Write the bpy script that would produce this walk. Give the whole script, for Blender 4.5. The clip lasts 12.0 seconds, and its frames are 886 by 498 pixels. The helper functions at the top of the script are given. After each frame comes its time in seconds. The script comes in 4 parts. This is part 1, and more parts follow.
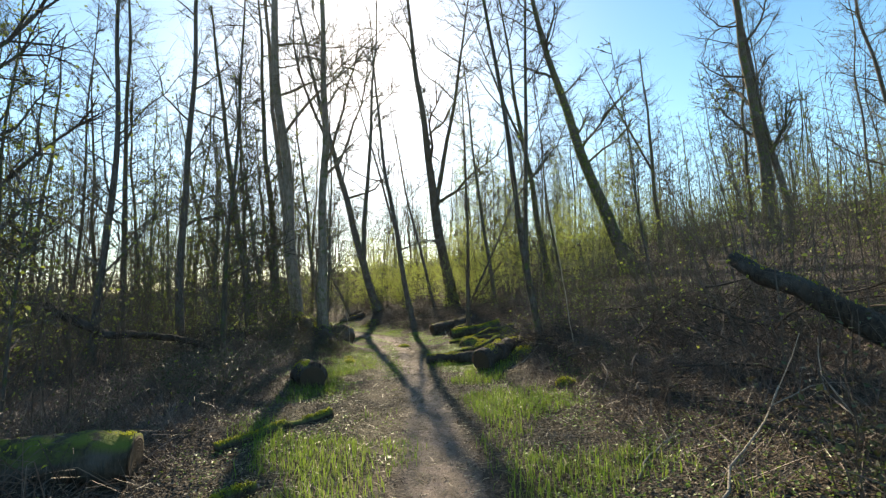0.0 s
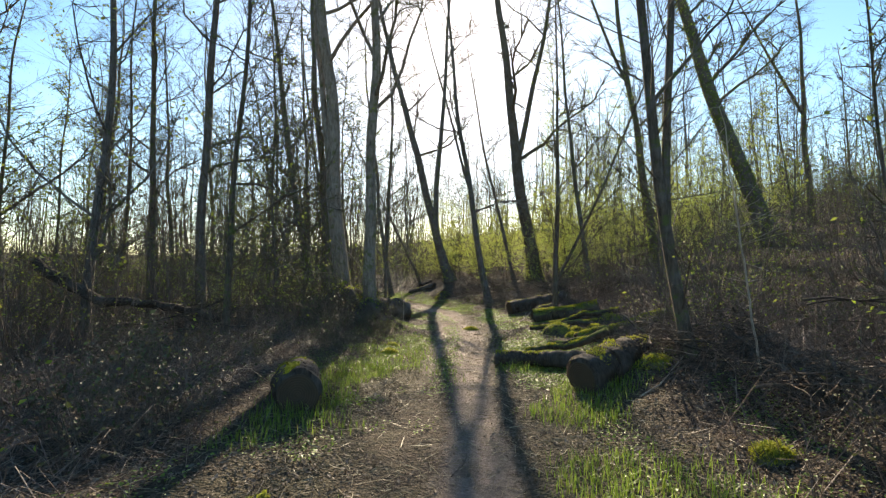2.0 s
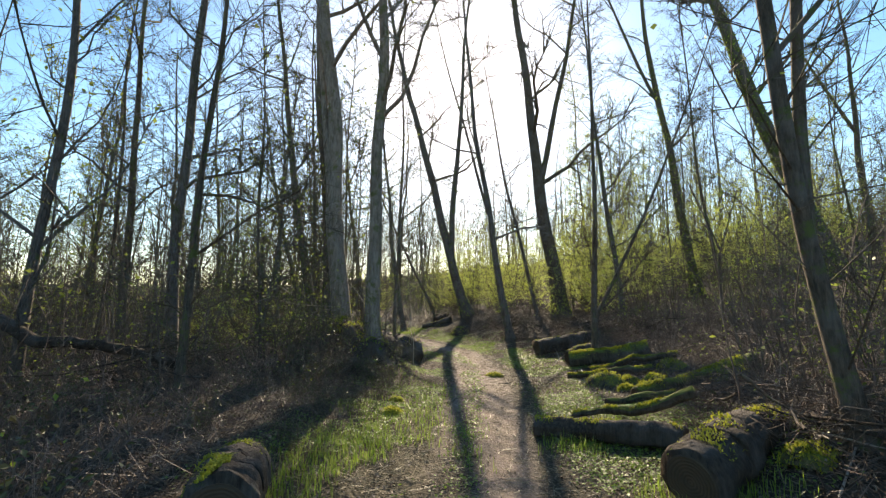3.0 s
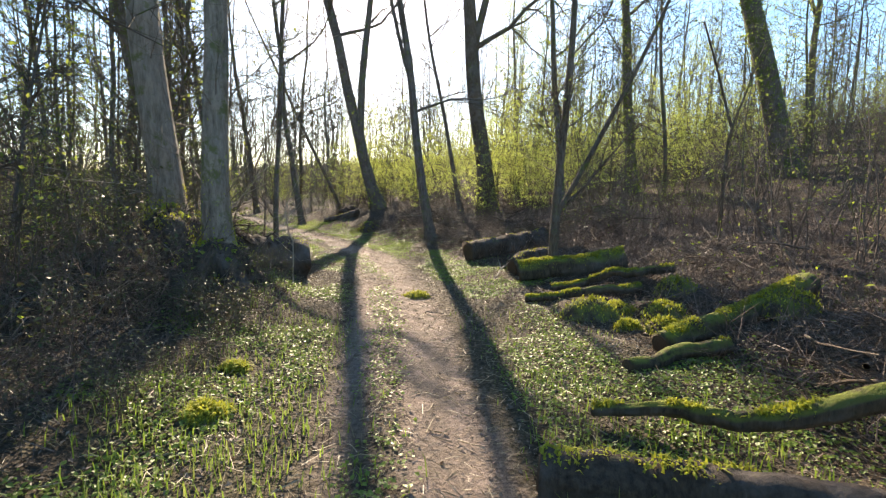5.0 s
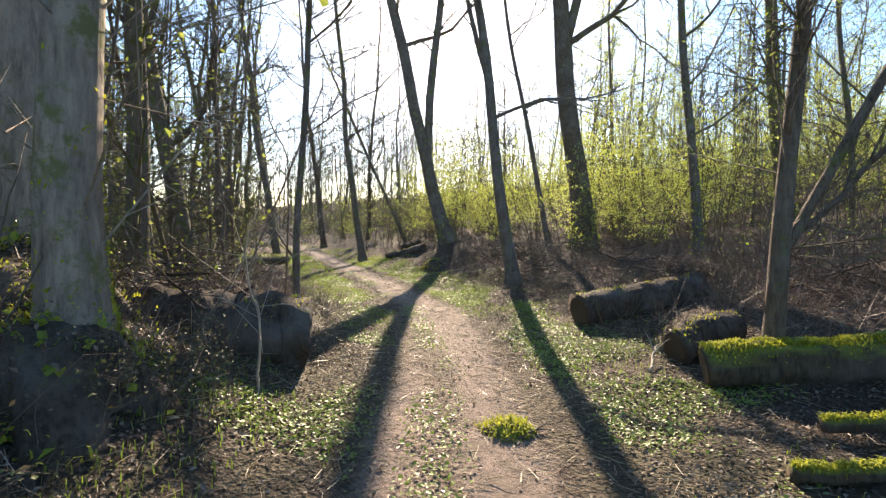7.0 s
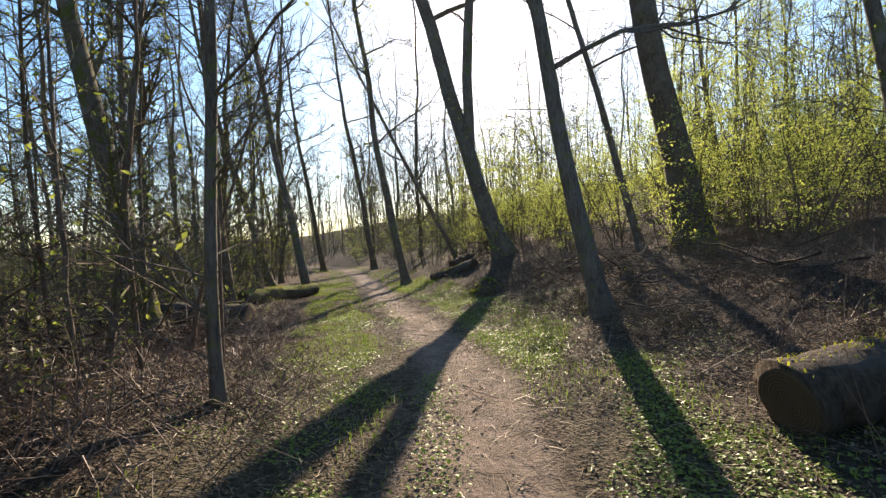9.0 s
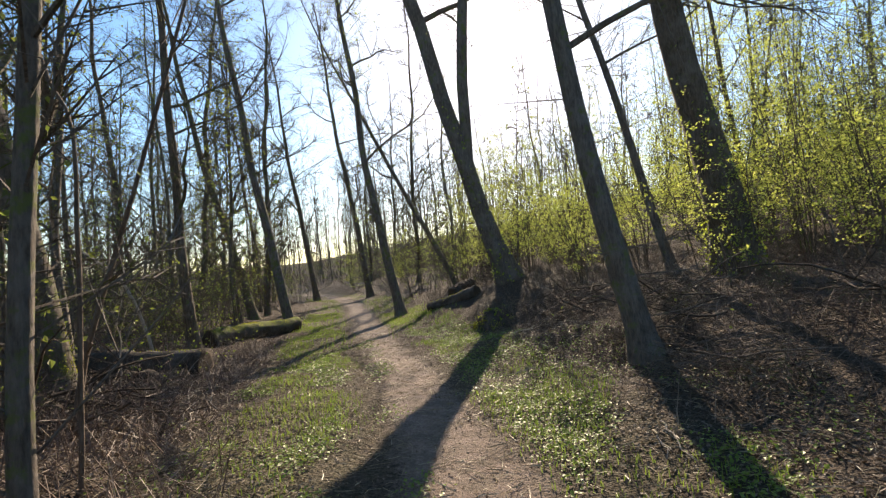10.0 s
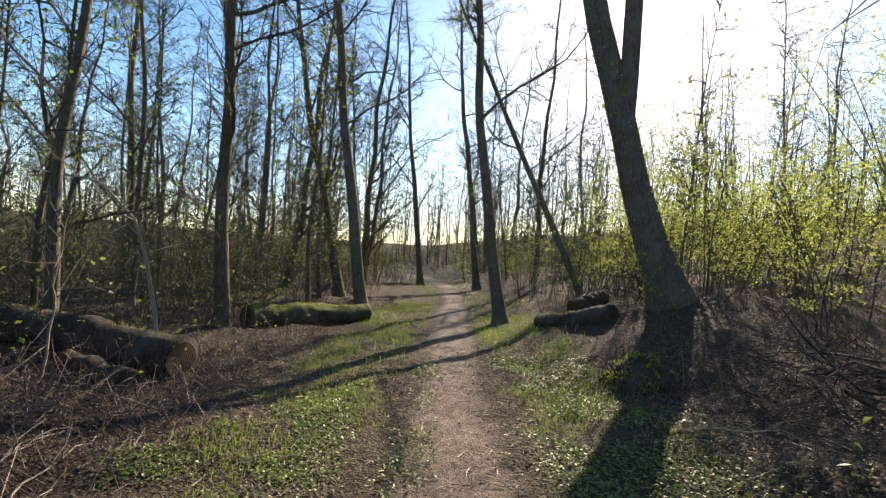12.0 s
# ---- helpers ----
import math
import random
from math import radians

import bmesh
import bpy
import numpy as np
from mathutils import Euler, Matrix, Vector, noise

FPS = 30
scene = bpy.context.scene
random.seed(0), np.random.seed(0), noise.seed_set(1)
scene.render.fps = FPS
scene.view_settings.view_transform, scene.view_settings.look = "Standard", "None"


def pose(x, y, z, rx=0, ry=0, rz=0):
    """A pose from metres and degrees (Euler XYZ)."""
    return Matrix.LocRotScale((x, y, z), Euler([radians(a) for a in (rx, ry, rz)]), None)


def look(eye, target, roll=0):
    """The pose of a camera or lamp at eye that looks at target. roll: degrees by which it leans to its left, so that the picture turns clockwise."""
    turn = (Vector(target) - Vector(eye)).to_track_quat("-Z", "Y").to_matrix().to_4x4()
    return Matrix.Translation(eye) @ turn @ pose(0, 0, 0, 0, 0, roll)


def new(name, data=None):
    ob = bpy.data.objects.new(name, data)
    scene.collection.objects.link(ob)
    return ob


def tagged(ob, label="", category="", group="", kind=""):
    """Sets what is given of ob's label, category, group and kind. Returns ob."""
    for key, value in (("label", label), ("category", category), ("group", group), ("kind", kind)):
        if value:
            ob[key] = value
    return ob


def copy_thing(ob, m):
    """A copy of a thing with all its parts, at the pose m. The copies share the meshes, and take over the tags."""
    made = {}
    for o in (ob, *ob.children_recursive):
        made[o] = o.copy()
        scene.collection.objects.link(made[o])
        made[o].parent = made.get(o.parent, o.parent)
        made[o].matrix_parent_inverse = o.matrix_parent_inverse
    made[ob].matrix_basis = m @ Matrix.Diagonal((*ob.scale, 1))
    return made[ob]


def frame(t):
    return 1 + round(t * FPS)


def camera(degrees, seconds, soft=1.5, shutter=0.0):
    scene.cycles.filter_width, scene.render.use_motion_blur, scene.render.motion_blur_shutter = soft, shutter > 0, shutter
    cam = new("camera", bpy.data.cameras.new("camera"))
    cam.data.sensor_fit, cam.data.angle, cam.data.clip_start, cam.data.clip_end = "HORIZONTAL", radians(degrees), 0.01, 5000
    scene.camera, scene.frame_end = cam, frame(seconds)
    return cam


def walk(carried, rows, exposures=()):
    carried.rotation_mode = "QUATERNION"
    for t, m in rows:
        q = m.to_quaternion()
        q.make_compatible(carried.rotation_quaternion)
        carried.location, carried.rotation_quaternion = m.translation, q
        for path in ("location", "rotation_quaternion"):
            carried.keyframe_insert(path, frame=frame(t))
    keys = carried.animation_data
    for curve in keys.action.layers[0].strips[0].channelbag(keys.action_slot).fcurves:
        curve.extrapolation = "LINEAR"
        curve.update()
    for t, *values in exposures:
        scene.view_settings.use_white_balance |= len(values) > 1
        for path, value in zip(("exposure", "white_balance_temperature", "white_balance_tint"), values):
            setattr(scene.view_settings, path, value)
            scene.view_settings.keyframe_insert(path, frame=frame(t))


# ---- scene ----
cam = camera(88.4, 12.0, soft=1.3)
METRES, EYE, TILT, LEAN, TURN = 20.0, 1.35, 6.6, 2.0, 0.0
ROWS = [
    (0.0, 0.0, 0.0, 0.0, 0.0, 0.0, -0.0),
    (0.5, 0.0037, 0.0371, -0.0048, 0.78, 1.45, -8.51),
    (1.0, 0.0101, 0.08, -0.008, 0.43, -0.33, 0.09),
    (1.5, 0.0077, 0.1201, -0.013, 7.62, -5.22, -2.13),
    (2.0, 0.0027, 0.1627, -0.0176, 10.34, -3.76, -0.77),
    (2.5, -0.0049, 0.2051, -0.0206, 12.75, -1.95, -0.61),
    (3.0, -0.0148, 0.2484, -0.0266, 12.31, 0.29, -0.76),
    (3.5, -0.022, 0.2901, -0.0325, 7.55, -3.03, 1.8),
    (5.5, -0.0483, 0.455, -0.0582, 0.88, -13.11, -4.57),
    (6.0, -0.0537, 0.4956, -0.0641, 9.07, -12.39, -2.14),
    (6.5, -0.0567, 0.5373, -0.0682, 9.21, -8.36, 0.44),
    (7.0, -0.0599, 0.5764, -0.0733, 10.6, -8.78, -2.28),
    (7.5, -0.0604, 0.6185, -0.0773, 9.62, -8.45, 4.26),
    (9.5, -0.0838, 0.7741, -0.0944, 19.19, -6.25, 2.61),
    (10.0, -0.0944, 0.8122, -0.0971, 17.98, -4.33, 4.88),
    (10.5, -0.1087, 0.8505, -0.1034, 25.8, -5.48, 4.35),
    (11.0, -0.1199, 0.8922, -0.1077, 30.76, -6.47, 3.33),
    (11.5, -0.1343, 0.9327, -0.1122, 32.99, -5.65, 1.66),
    (12.0, -0.1489, 0.9732, -0.1163, 33.79, -4.8, -1.78),
]
walk(cam, [(t, pose(0, 0, EYE, TILT, LEAN, TURN) @ pose(METRES * x, METRES * y, METRES * z, 90 + pitch, roll, yaw)) for t, x, y, z, yaw, pitch, roll in ROWS],
     exposures=[(0.0, 1.15, 7900, 5), (1.0, 0.8, 7800, 6), (2.0, 1.25, 8000, 9), (3.5, 1.25, 8000, 10), (5.5, 1.85, 7900, 15), (7.5, 1.85, 7900, 16), (9.5, 1.15, 7900, 15), (12.0, 1.15, 7700, 14)])

# ---- sky and sun: low spring sun straight ahead, a little to the left of the walk ----
SUN_AZ, SUN_EL = 10.3, 29.0
to_sun = Vector((-math.sin(radians(SUN_AZ)) * math.cos(radians(SUN_EL)), math.cos(radians(SUN_AZ)) * math.cos(radians(SUN_EL)), math.sin(radians(SUN_EL))))
world = bpy.data.worlds.new("sky")
scene.world = world
world.use_nodes = True
wn = world.node_tree.nodes
sky = wn.new("ShaderNodeTexSky")
sky.sky_type = "NISHITA"
sky.sun_disc = False
sky.sun_elevation = radians(SUN_EL)
sky.sun_rotation = radians(-SUN_AZ)
sky.dust_density = 0.3
sky.ozone_density = 1.2
wn["Background"].inputs[1].default_value = 0.13
hue = wn.new("ShaderNodeHueSaturation")
hue.inputs["Hue"].default_value, hue.inputs["Saturation"].default_value = 0.499, 1.32
world.node_tree.links.new(sky.outputs[0], hue.inputs["Color"])
world.node_tree.links.new(hue.outputs[0], wn["Background"].inputs[0])
sun = new("sun", bpy.data.lights.new("sun", "SUN"))
sun.data.energy, sun.data.angle, sun.data.color = 5.0, radians(0.55), (1.0, 0.91, 0.78)
sun.matrix_basis = look(to_sun * 60, (0, 0, 0))


# ---- materials ----
def material(name, rough=0.9):
    m = bpy.data.materials.new(name)
    m.use_nodes = True
    nt = m.node_tree
    bsdf = nt.nodes["Principled BSDF"]
    bsdf.inputs["Roughness"].default_value = rough
    bsdf.inputs["Specular IOR Level"].default_value = 0.25
    return m, nt, bsdf


def node(nt, kind, **inputs):
    n = nt.nodes.new(kind)
    for key, value in inputs.items():
        n.inputs[key.replace("_", " ")].default_value = value
    return n


def coords(nt, scale=(1, 1, 1), space="Object"):
    tc = nt.nodes.new("ShaderNodeTexCoord")
    mp = nt.nodes.new("ShaderNodeMapping")
    mp.inputs["Scale"].default_value = scale
    nt.links.new(tc.outputs[space], mp.inputs[0])
    return mp.outputs[0]


def ramp(nt, fac, stops):
    r = nt.nodes.new("ShaderNodeValToRGB")
    e = r.color_ramp.elements
    while len(e) < len(stops):
        e.new(0.5)
    for el, (p, c) in zip(e, stops):
        el.position, el.color = p, (*c, 1)
    nt.links.new(fac, r.inputs[0])
    return r.outputs[0]


def noise_tex(nt, vec, scale, detail=6, rough=0.6):
    n = node(nt, "ShaderNodeTexNoise", Scale=scale, Detail=detail, Roughness=rough)
    nt.links.new(vec, n.inputs["Vector"])
    return n.outputs[0]


def mix(nt, fac, a, b):
    m = nt.nodes.new("ShaderNodeMix")
    m.data_type = "RGBA"
    for socket, value in ((m.inputs[0], fac), (m.inputs[6], a), (m.inputs[7], b)):
        if isinstance(value, (int, float)):
            socket.default_value = value
        elif isinstance(value, tuple):
            socket.default_value = (*value, 1)
        else:
            nt.links.new(value, socket)
    return m.outputs[2]


def math_node(nt, op, a, b, clamp=False):
    m = nt.nodes.new("ShaderNodeMath")
    m.operation, m.use_clamp = op, clamp
    for socket, value in zip(m.inputs, (a, b)):
        if isinstance(value, (int, float)):
            socket.default_value = value
        else:
            nt.links.new(value, socket)
    return m.outputs[0]


def bump(nt, bsdf, height, strength, dist):
    b = node(nt, "ShaderNodeBump", Strength=strength, Distance=dist)
    nt.links.new(height, b.inputs["Height"])
    nt.links.new(b.outputs[0], bsdf.inputs["Normal"])


def bark_material(name, dark, light, moss, moss_amount, grain=1.0, top=False):
    m, nt, bsdf = material(name, 0.92)
    v = coords(nt, (1, 1, 0.22))
    ridges = noise_tex(nt, v, 34 * grain, 8, 0.7)
    patch = noise_tex(nt, coords(nt), 2.6, 5, 0.65)
    col = ramp(nt, ridges, [(0.30, dark), (0.62, light)])
    col = mix(nt, ramp(nt, patch, [(0.45, (0, 0, 0)), (0.7, (0.55, 0.55, 0.55))]), col, tuple(0.6 * a + 0.4 * 0.3 for a in light))
    g = noise_tex(nt, coords(nt), 5.0, 6, 0.7)
    geo = nt.nodes.new("ShaderNodeObjectInfo")
    g2 = math_node(nt, "ADD", g, math_node(nt, "MULTIPLY", geo.outputs["Random"], 0.08))
    mask = ramp(nt, g2, [(0.66 - 0.3 * moss_amount, (0, 0, 0)), (0.76 - 0.3 * moss_amount, (1, 1, 1))])
    if top:
        face = nt.nodes.new("ShaderNodeNewGeometry")
        split = nt.nodes.new("ShaderNodeSeparateXYZ")
        nt.links.new(face.outputs["Normal"], split.inputs[0])
        mask = math_node(nt, "MULTIPLY", mask, ramp(nt, split.outputs["Z"], [(0.25, (0, 0, 0)), (0.75, (1, 1, 1))]))
    col = mix(nt, mask, col, moss)
    nt.links.new(col, bsdf.inputs["Base Color"])
    bump(nt, bsdf, ridges, 0.9, 0.03)
    return m


def leaf_material(name, colours, glow=0.55, rough=0.5):
    m, nt, bsdf = material(name, rough)
    geo = nt.nodes.new("ShaderNodeNewGeometry")
    col = ramp(nt, geo.outputs["Random Per Island"], [(i / max(1, len(colours) - 1), c) for i, c in enumerate(colours)])
    nt.links.new(col, bsdf.inputs["Base Color"])
    bsdf.inputs["Specular IOR Level"].default_value = 0.4
    if glow:
        tr = nt.nodes.new("ShaderNodeBsdfTranslucent")
        nt.links.new(col, tr.inputs[0])
        ms = nt.nodes.new("ShaderNodeMixShader")
        ms.inputs[0].default_value = glow
        nt.links.new(bsdf.outputs[0], ms.inputs[1])
        nt.links.new(tr.outputs[0], ms.inputs[2])
        nt.links.new(ms.outputs[0], nt.nodes["Material Output"].inputs[0])
    return m


moss_mat = leaf_material("moss_tuft", [(0.28, 0.30, 0.035), (0.42, 0.42, 0.05), (0.2, 0.23, 0.03)], 0.45, 0.8)
bark_grey = bark_material("grey_bark", (0.045, 0.036, 0.03), (0.17, 0.145, 0.125), (0.12, 0.14, 0.05), 0.25)
bark_brown = bark_material("brown_bark", (0.04, 0.03, 0.022), (0.15, 0.115, 0.085), (0.11, 0.13, 0.04), 0.3)
bark_mossy = bark_material("mossy_bark", (0.045, 0.036, 0.028), (0.16, 0.13, 0.105), (0.10, 0.12, 0.03), 0.45)
bark_smooth = bark_material("smooth_bark", (0.085, 0.066, 0.05), (0.32, 0.26, 0.205), (0.14, 0.14, 0.06), 0.3, 0.5)
twig_mat = bark_material("twig_bark", (0.06, 0.045, 0.035), (0.17, 0.13, 0.10), (0.10, 0.11, 0.04), 0.1)
log_bark = bark_material("old_log_bark", (0.018, 0.013, 0.01), (0.085, 0.062, 0.045), (0.09, 0.10, 0.03), 0.15, 1.0, True)
log_moss = bark_material("mossy_log_bark", (0.025, 0.019, 0.013), (0.10, 0.076, 0.05), (0.14, 0.16, 0.03), 0.75, 1.0, True)
spring_leaf = leaf_material("spring_leaf", [(0.40, 0.46, 0.09), (0.52, 0.56, 0.15), (0.32, 0.40, 0.08), (0.46, 0.50, 0.11)], 0.65)
bud_leaf = leaf_material("bud_leaf", [(0.20, 0.26, 0.05), (0.28, 0.32, 0.07), (0.16, 0.2, 0.04)], 0.55)
ivy_leaf = leaf_material("ivy_leaf", [(0.16, 0.24, 0.03), (0.36, 0.42, 0.06), (0.22, 0.31, 0.04)], 0.55, 0.4)
grass_mat = leaf_material("grass_blade", [(0.15, 0.24, 0.035), (0.23, 0.33, 0.05), (0.12, 0.19, 0.03), (0.28, 0.30, 0.10)], 0.5)
herb_mat = leaf_material("herb_leaf", [(0.11, 0.18, 0.03), (0.20, 0.28, 0.05), (0.15, 0.22, 0.04)], 0.4, 0.46)
straw_mat = leaf_material("straw", [(0.30, 0.25, 0.15), (0.22, 0.17, 0.10), (0.38, 0.33, 0.22)], 0.25)
litter_mat = leaf_material("dead_leaf", [(0.12, 0.085, 0.058), (0.19, 0.145, 0.105), (0.085, 0.058, 0.04), (0.24, 0.195, 0.15)], 0.12, 0.7)
bramble_mat = leaf_material("bramble_stem", [(0.09, 0.06, 0.047), (0.17, 0.115, 0.085), (0.12, 0.075, 0.06), (0.25, 0.19, 0.145)], 0.0, 0.6)


def cut_wood_material():
    m, nt, bsdf = material("cut_wood", 0.85)
    v = coords(nt, (1, 1, 1))
    w = node(nt, "ShaderNodeTexWave", Scale=14.0, Distortion=3.0, Detail=3.0)
    w.wave_type, w.rings_direction = "RINGS", "X"
    nt.links.new(v, w.inputs["Vector"])
    col = ramp(nt, w.outputs[1], [(0.2, (0.07, 0.047, 0.031)), (0.8, (0.095, 0.065, 0.042))])
    col = mix(nt, ramp(nt, noise_tex(nt, v, 6), [(0.4, (0, 0, 0)), (0.7, (0.7, 0.7, 0.7))]), col, (0.06, 0.045, 0.03))
    nt.links.new(col, bsdf.inputs["Base Color"])
    bump(nt, bsdf, w.outputs[1], 0.4, 0.01)
    return m


cut_wood = cut_wood_material()


def ground_material():
    m, nt, bsdf = material("woodland_soil", 0.95)
    v = coords(nt)
    fine = noise_tex(nt, v, 38, 8, 0.75)
    mid = noise_tex(nt, v, 5, 6, 0.65)
    vor = node(nt, "ShaderNodeTexVoronoi", Scale=22.0)
    nt.links.new(v, vor.inputs["Vector"])
    leafy = ramp(nt, vor.outputs["Color"], [(0.2, (0.05, 0.034, 0.024)), (0.55, (0.11, 0.078, 0.056)), (0.9, (0.2, 0.155, 0.115))])
    flakes = node(nt, "ShaderNodeTexVoronoi", Scale=46.0)
    nt.links.new(v, flakes.inputs["Vector"])
    flake_col = ramp(nt, flakes.outputs["Color"], [(0.15, (0.035, 0.025, 0.018)), (0.5, (0.10, 0.072, 0.052)), (0.85, (0.23, 0.18, 0.135))])
    leafy = mix(nt, 0.5, leafy, flake_col)
    soil = mix(nt, fine, (0.04, 0.029, 0.021), leafy)
    soil = mix(nt, ramp(nt, mid, [(0.4, (0, 0, 0)), (0.7, (0.6, 0.6, 0.6))]), soil, (0.06, 0.043, 0.03))
    dirt = ramp(nt, fine, [(0.3, (0.19, 0.142, 0.117)), (0.7, (0.40, 0.31, 0.26))])
    dirt = mix(nt, ramp(nt, mid, [(0.42, (0, 0, 0)), (0.58, (0.75, 0.75, 0.75))]), dirt, (0.15, 0.122, 0.095))
    dirt = mix(nt, 0.3, dirt, flake_col)
    green = mix(nt, 0.45, ramp(nt, fine, [(0.3, (0.05, 0.06, 0.022)), (0.7, (0.13, 0.145, 0.05))]), flake_col)
    a = nt.nodes.new("ShaderNodeAttribute")
    a.attribute_name = "worn"
    b = nt.nodes.new("ShaderNodeAttribute")
    b.attribute_name = "green"
    grit = noise_tex(nt, v, 15, 6, 0.7)
    wob = math_node(nt, "ADD", math_node(nt, "ADD", a.outputs["Fac"], math_node(nt, "MULTIPLY", math_node(nt, "SUBTRACT", grit, 0.5), 0.9)), math_node(nt, "MULTIPLY", math_node(nt, "SUBTRACT", mid, 0.5), 1.2))
    gob = math_node(nt, "ADD", b.outputs["Fac"], math_node(nt, "MULTIPLY", math_node(nt, "SUBTRACT", mid, 0.5), 1.2))
    col = mix(nt, ramp(nt, gob, [(0.35, (0, 0, 0)), (0.75, (0.45, 0.45, 0.45))]), soil, green)
    col = mix(nt, ramp(nt, wob, [(0.3, (0, 0, 0)), (0.62, (1, 1, 1))]), col, dirt)
    nt.links.new(col, bsdf.inputs["Base Color"])
    calm = math_node(nt, "SUBTRACT", 1.0, a.outputs["Fac"], True)
    bump(nt, bsdf, math_node(nt, "ADD", fine, math_node(nt, "MULTIPLY", math_node(nt, "ADD", vor.outputs["Distance"], flakes.outputs["Distance"]), calm)), 1.0, 0.035)
    return m


ground_mat = ground_material()

# ---- the lie of the land ----
PATH = [(0.1, -40), (0.0, -5), (-0.05, 0), (-0.15, 3), (-0.38, 6), (-0.88, 10), (-1.23, 13), (-1.75, 16), (-2.8, 19), (-4.6, 22.2), (-7.35, 26.5), (-10.2, 31.2), (-13.6, 36.6), (-18, 43), (-26, 52), (-60, 80), (-200, 180)]
rng = np.random.default_rng(7)
HASH = rng.random((256, 256))


def vnoise(x, y, scale, seed=0):
    x, y = np.asarray(x, float) * scale + seed * 17.3, np.asarray(y, float) * scale + seed * 5.7
    i, j = np.floor(x).astype(int), np.floor(y).astype(int)
    u, v = x - i, y - j
    u, v = u * u * (3 - 2 * u), v * v * (3 - 2 * v)
    h = lambda a, b: HASH[a % 256, b % 256]
    return (h(i, j) * (1 - u) + h(i + 1, j) * u) * (1 - v) + (h(i, j + 1) * (1 - u) + h(i + 1, j + 1) * u) * v


def offset(x, y):
    """Metres to the right of the path's middle (left: minus)."""
    x, y = np.asarray(x, float), np.asarray(y, float)
    best, side = np.full(x.shape, 1e9), np.zeros(x.shape)
    for (ax, ay), (bx, by) in zip(PATH, PATH[1:]):
        dx, dy = bx - ax, by - ay
        n = dx * dx + dy * dy
        t = np.clip(((x - ax) * dx + (y - ay) * dy) / n, 0, 1)
        px, py = x - ax - t * dx, y - ay - t * dy
        d = np.hypot(px, py)
        s = np.where(px * dy - py * dx >= 0, 1.0, -1.0)
        side, best = np.where(d < best, s, side), np.minimum(d, best)
    return best * side


def height(x, y):
    x, y = np.asarray(x, float), np.asarray(y, float)
    s = offset(x, y)
    right = np.interp(s, [-1, 1.1, 2.2, 3.5, 6, 10, 20, 45, 120, 500], [0, 0, 0.22, 0.6, 1.0, 1.7, 4.2, 9, 15, 20])
    left = np.interp(-s, [-1, 1.2, 2.5, 6, 20, 40, 80, 150, 500], [0, 0, 0.05, 0.1, 0.0, 1.0, 6, 15, 22])
    near = np.clip(np.abs(s) - 0.9, 0, 1.5) / 1.5
    rough = (vnoise(x, y, 0.6) - 0.5) * 0.22 + (vnoise(x, y, 2.3, 1) - 0.5) * 0.12 + (vnoise(x, y, 0.12, 2) - 0.5) * 0.4
    ruts = -0.035 * np.exp(-((s - 0.3) / 0.28) ** 2) - 0.03 * np.exp(-((s + 0.5) / 0.2) ** 2)
    bank = 0.4 * np.exp(-((x + 3.4) ** 2 + (y - 28.4) ** 2) / 5.0) + 0.5 * np.exp(-((x + 4.0) ** 2 / 0.9 + (y - 13.9) ** 2 / 1.4))
    bank = bank + 0.34 * np.exp(-((x - 1.75) ** 2 / 0.5 + (y - 9.25) ** 2 / 0.45))
    bank = bank + 0.16 * np.exp(-((s + 3.4) / 1.1) ** 2) * np.clip((y - 7) / 5, 0, 1) * np.clip((24 - y) / 5, 0, 1)
    return right + left + bank + near * rough + ruts + (vnoise(x, y, 5, 3) - 0.5) * 0.02 + (vnoise(x, y, 1.7, 8) - 0.5) * 0.03


def ground_z(x, y):
    return float(height(np.array([x]), np.array([y]))[0])


def worn(x, y):
    s = offset(x, y)
    far = np.clip((np.asarray(y) - 8) / 4, 0, 1)
    wide = 1 + (vnoise(x, y, 0.5, 14) - 0.5) * 0.7
    single = np.clip((np.asarray(y) - 15) / 4, 0, 1)
    return np.exp(-((s - 0.16 + 0.06 * single) / ((0.31 + 0.1 * single) * wide)) ** 2) + (0.22 + 0.5 * far) * (1 - single) * np.exp(-((s + 0.47) / (0.24 * wide)) ** 2)


def greenness(x, y):
    s = np.abs(offset(x, y))
    return np.interp(s, [0, 0.6, 1.0, 1.6, 2.3, 3.2], [0.35, 0.5, 0.75, 0.6, 0.2, 0.0]) + (vnoise(x, y, 0.7, 5) - 0.5) * 0.5


def linked(name, verts, faces, mat, parent=None, label="", smooth=False):
    me = bpy.data.meshes.new(name)
    me.from_pydata(verts, [], faces)
    me.materials.append(mat)
    if smooth:
        me.polygons.foreach_set("use_smooth", [True] * len(me.polygons))
    ob = new(name, me)
    ob.parent = parent
    return tagged(ob, label)


def steps(stops):
    out = [stops[0][0]]
    for (a, _), (b, d) in zip(stops, stops[1:]):
        n = max(1, round((b - a) / d))
        out += [a + (b - a) * (k + 1) / n for k in range(n)]
    return np.array(out)


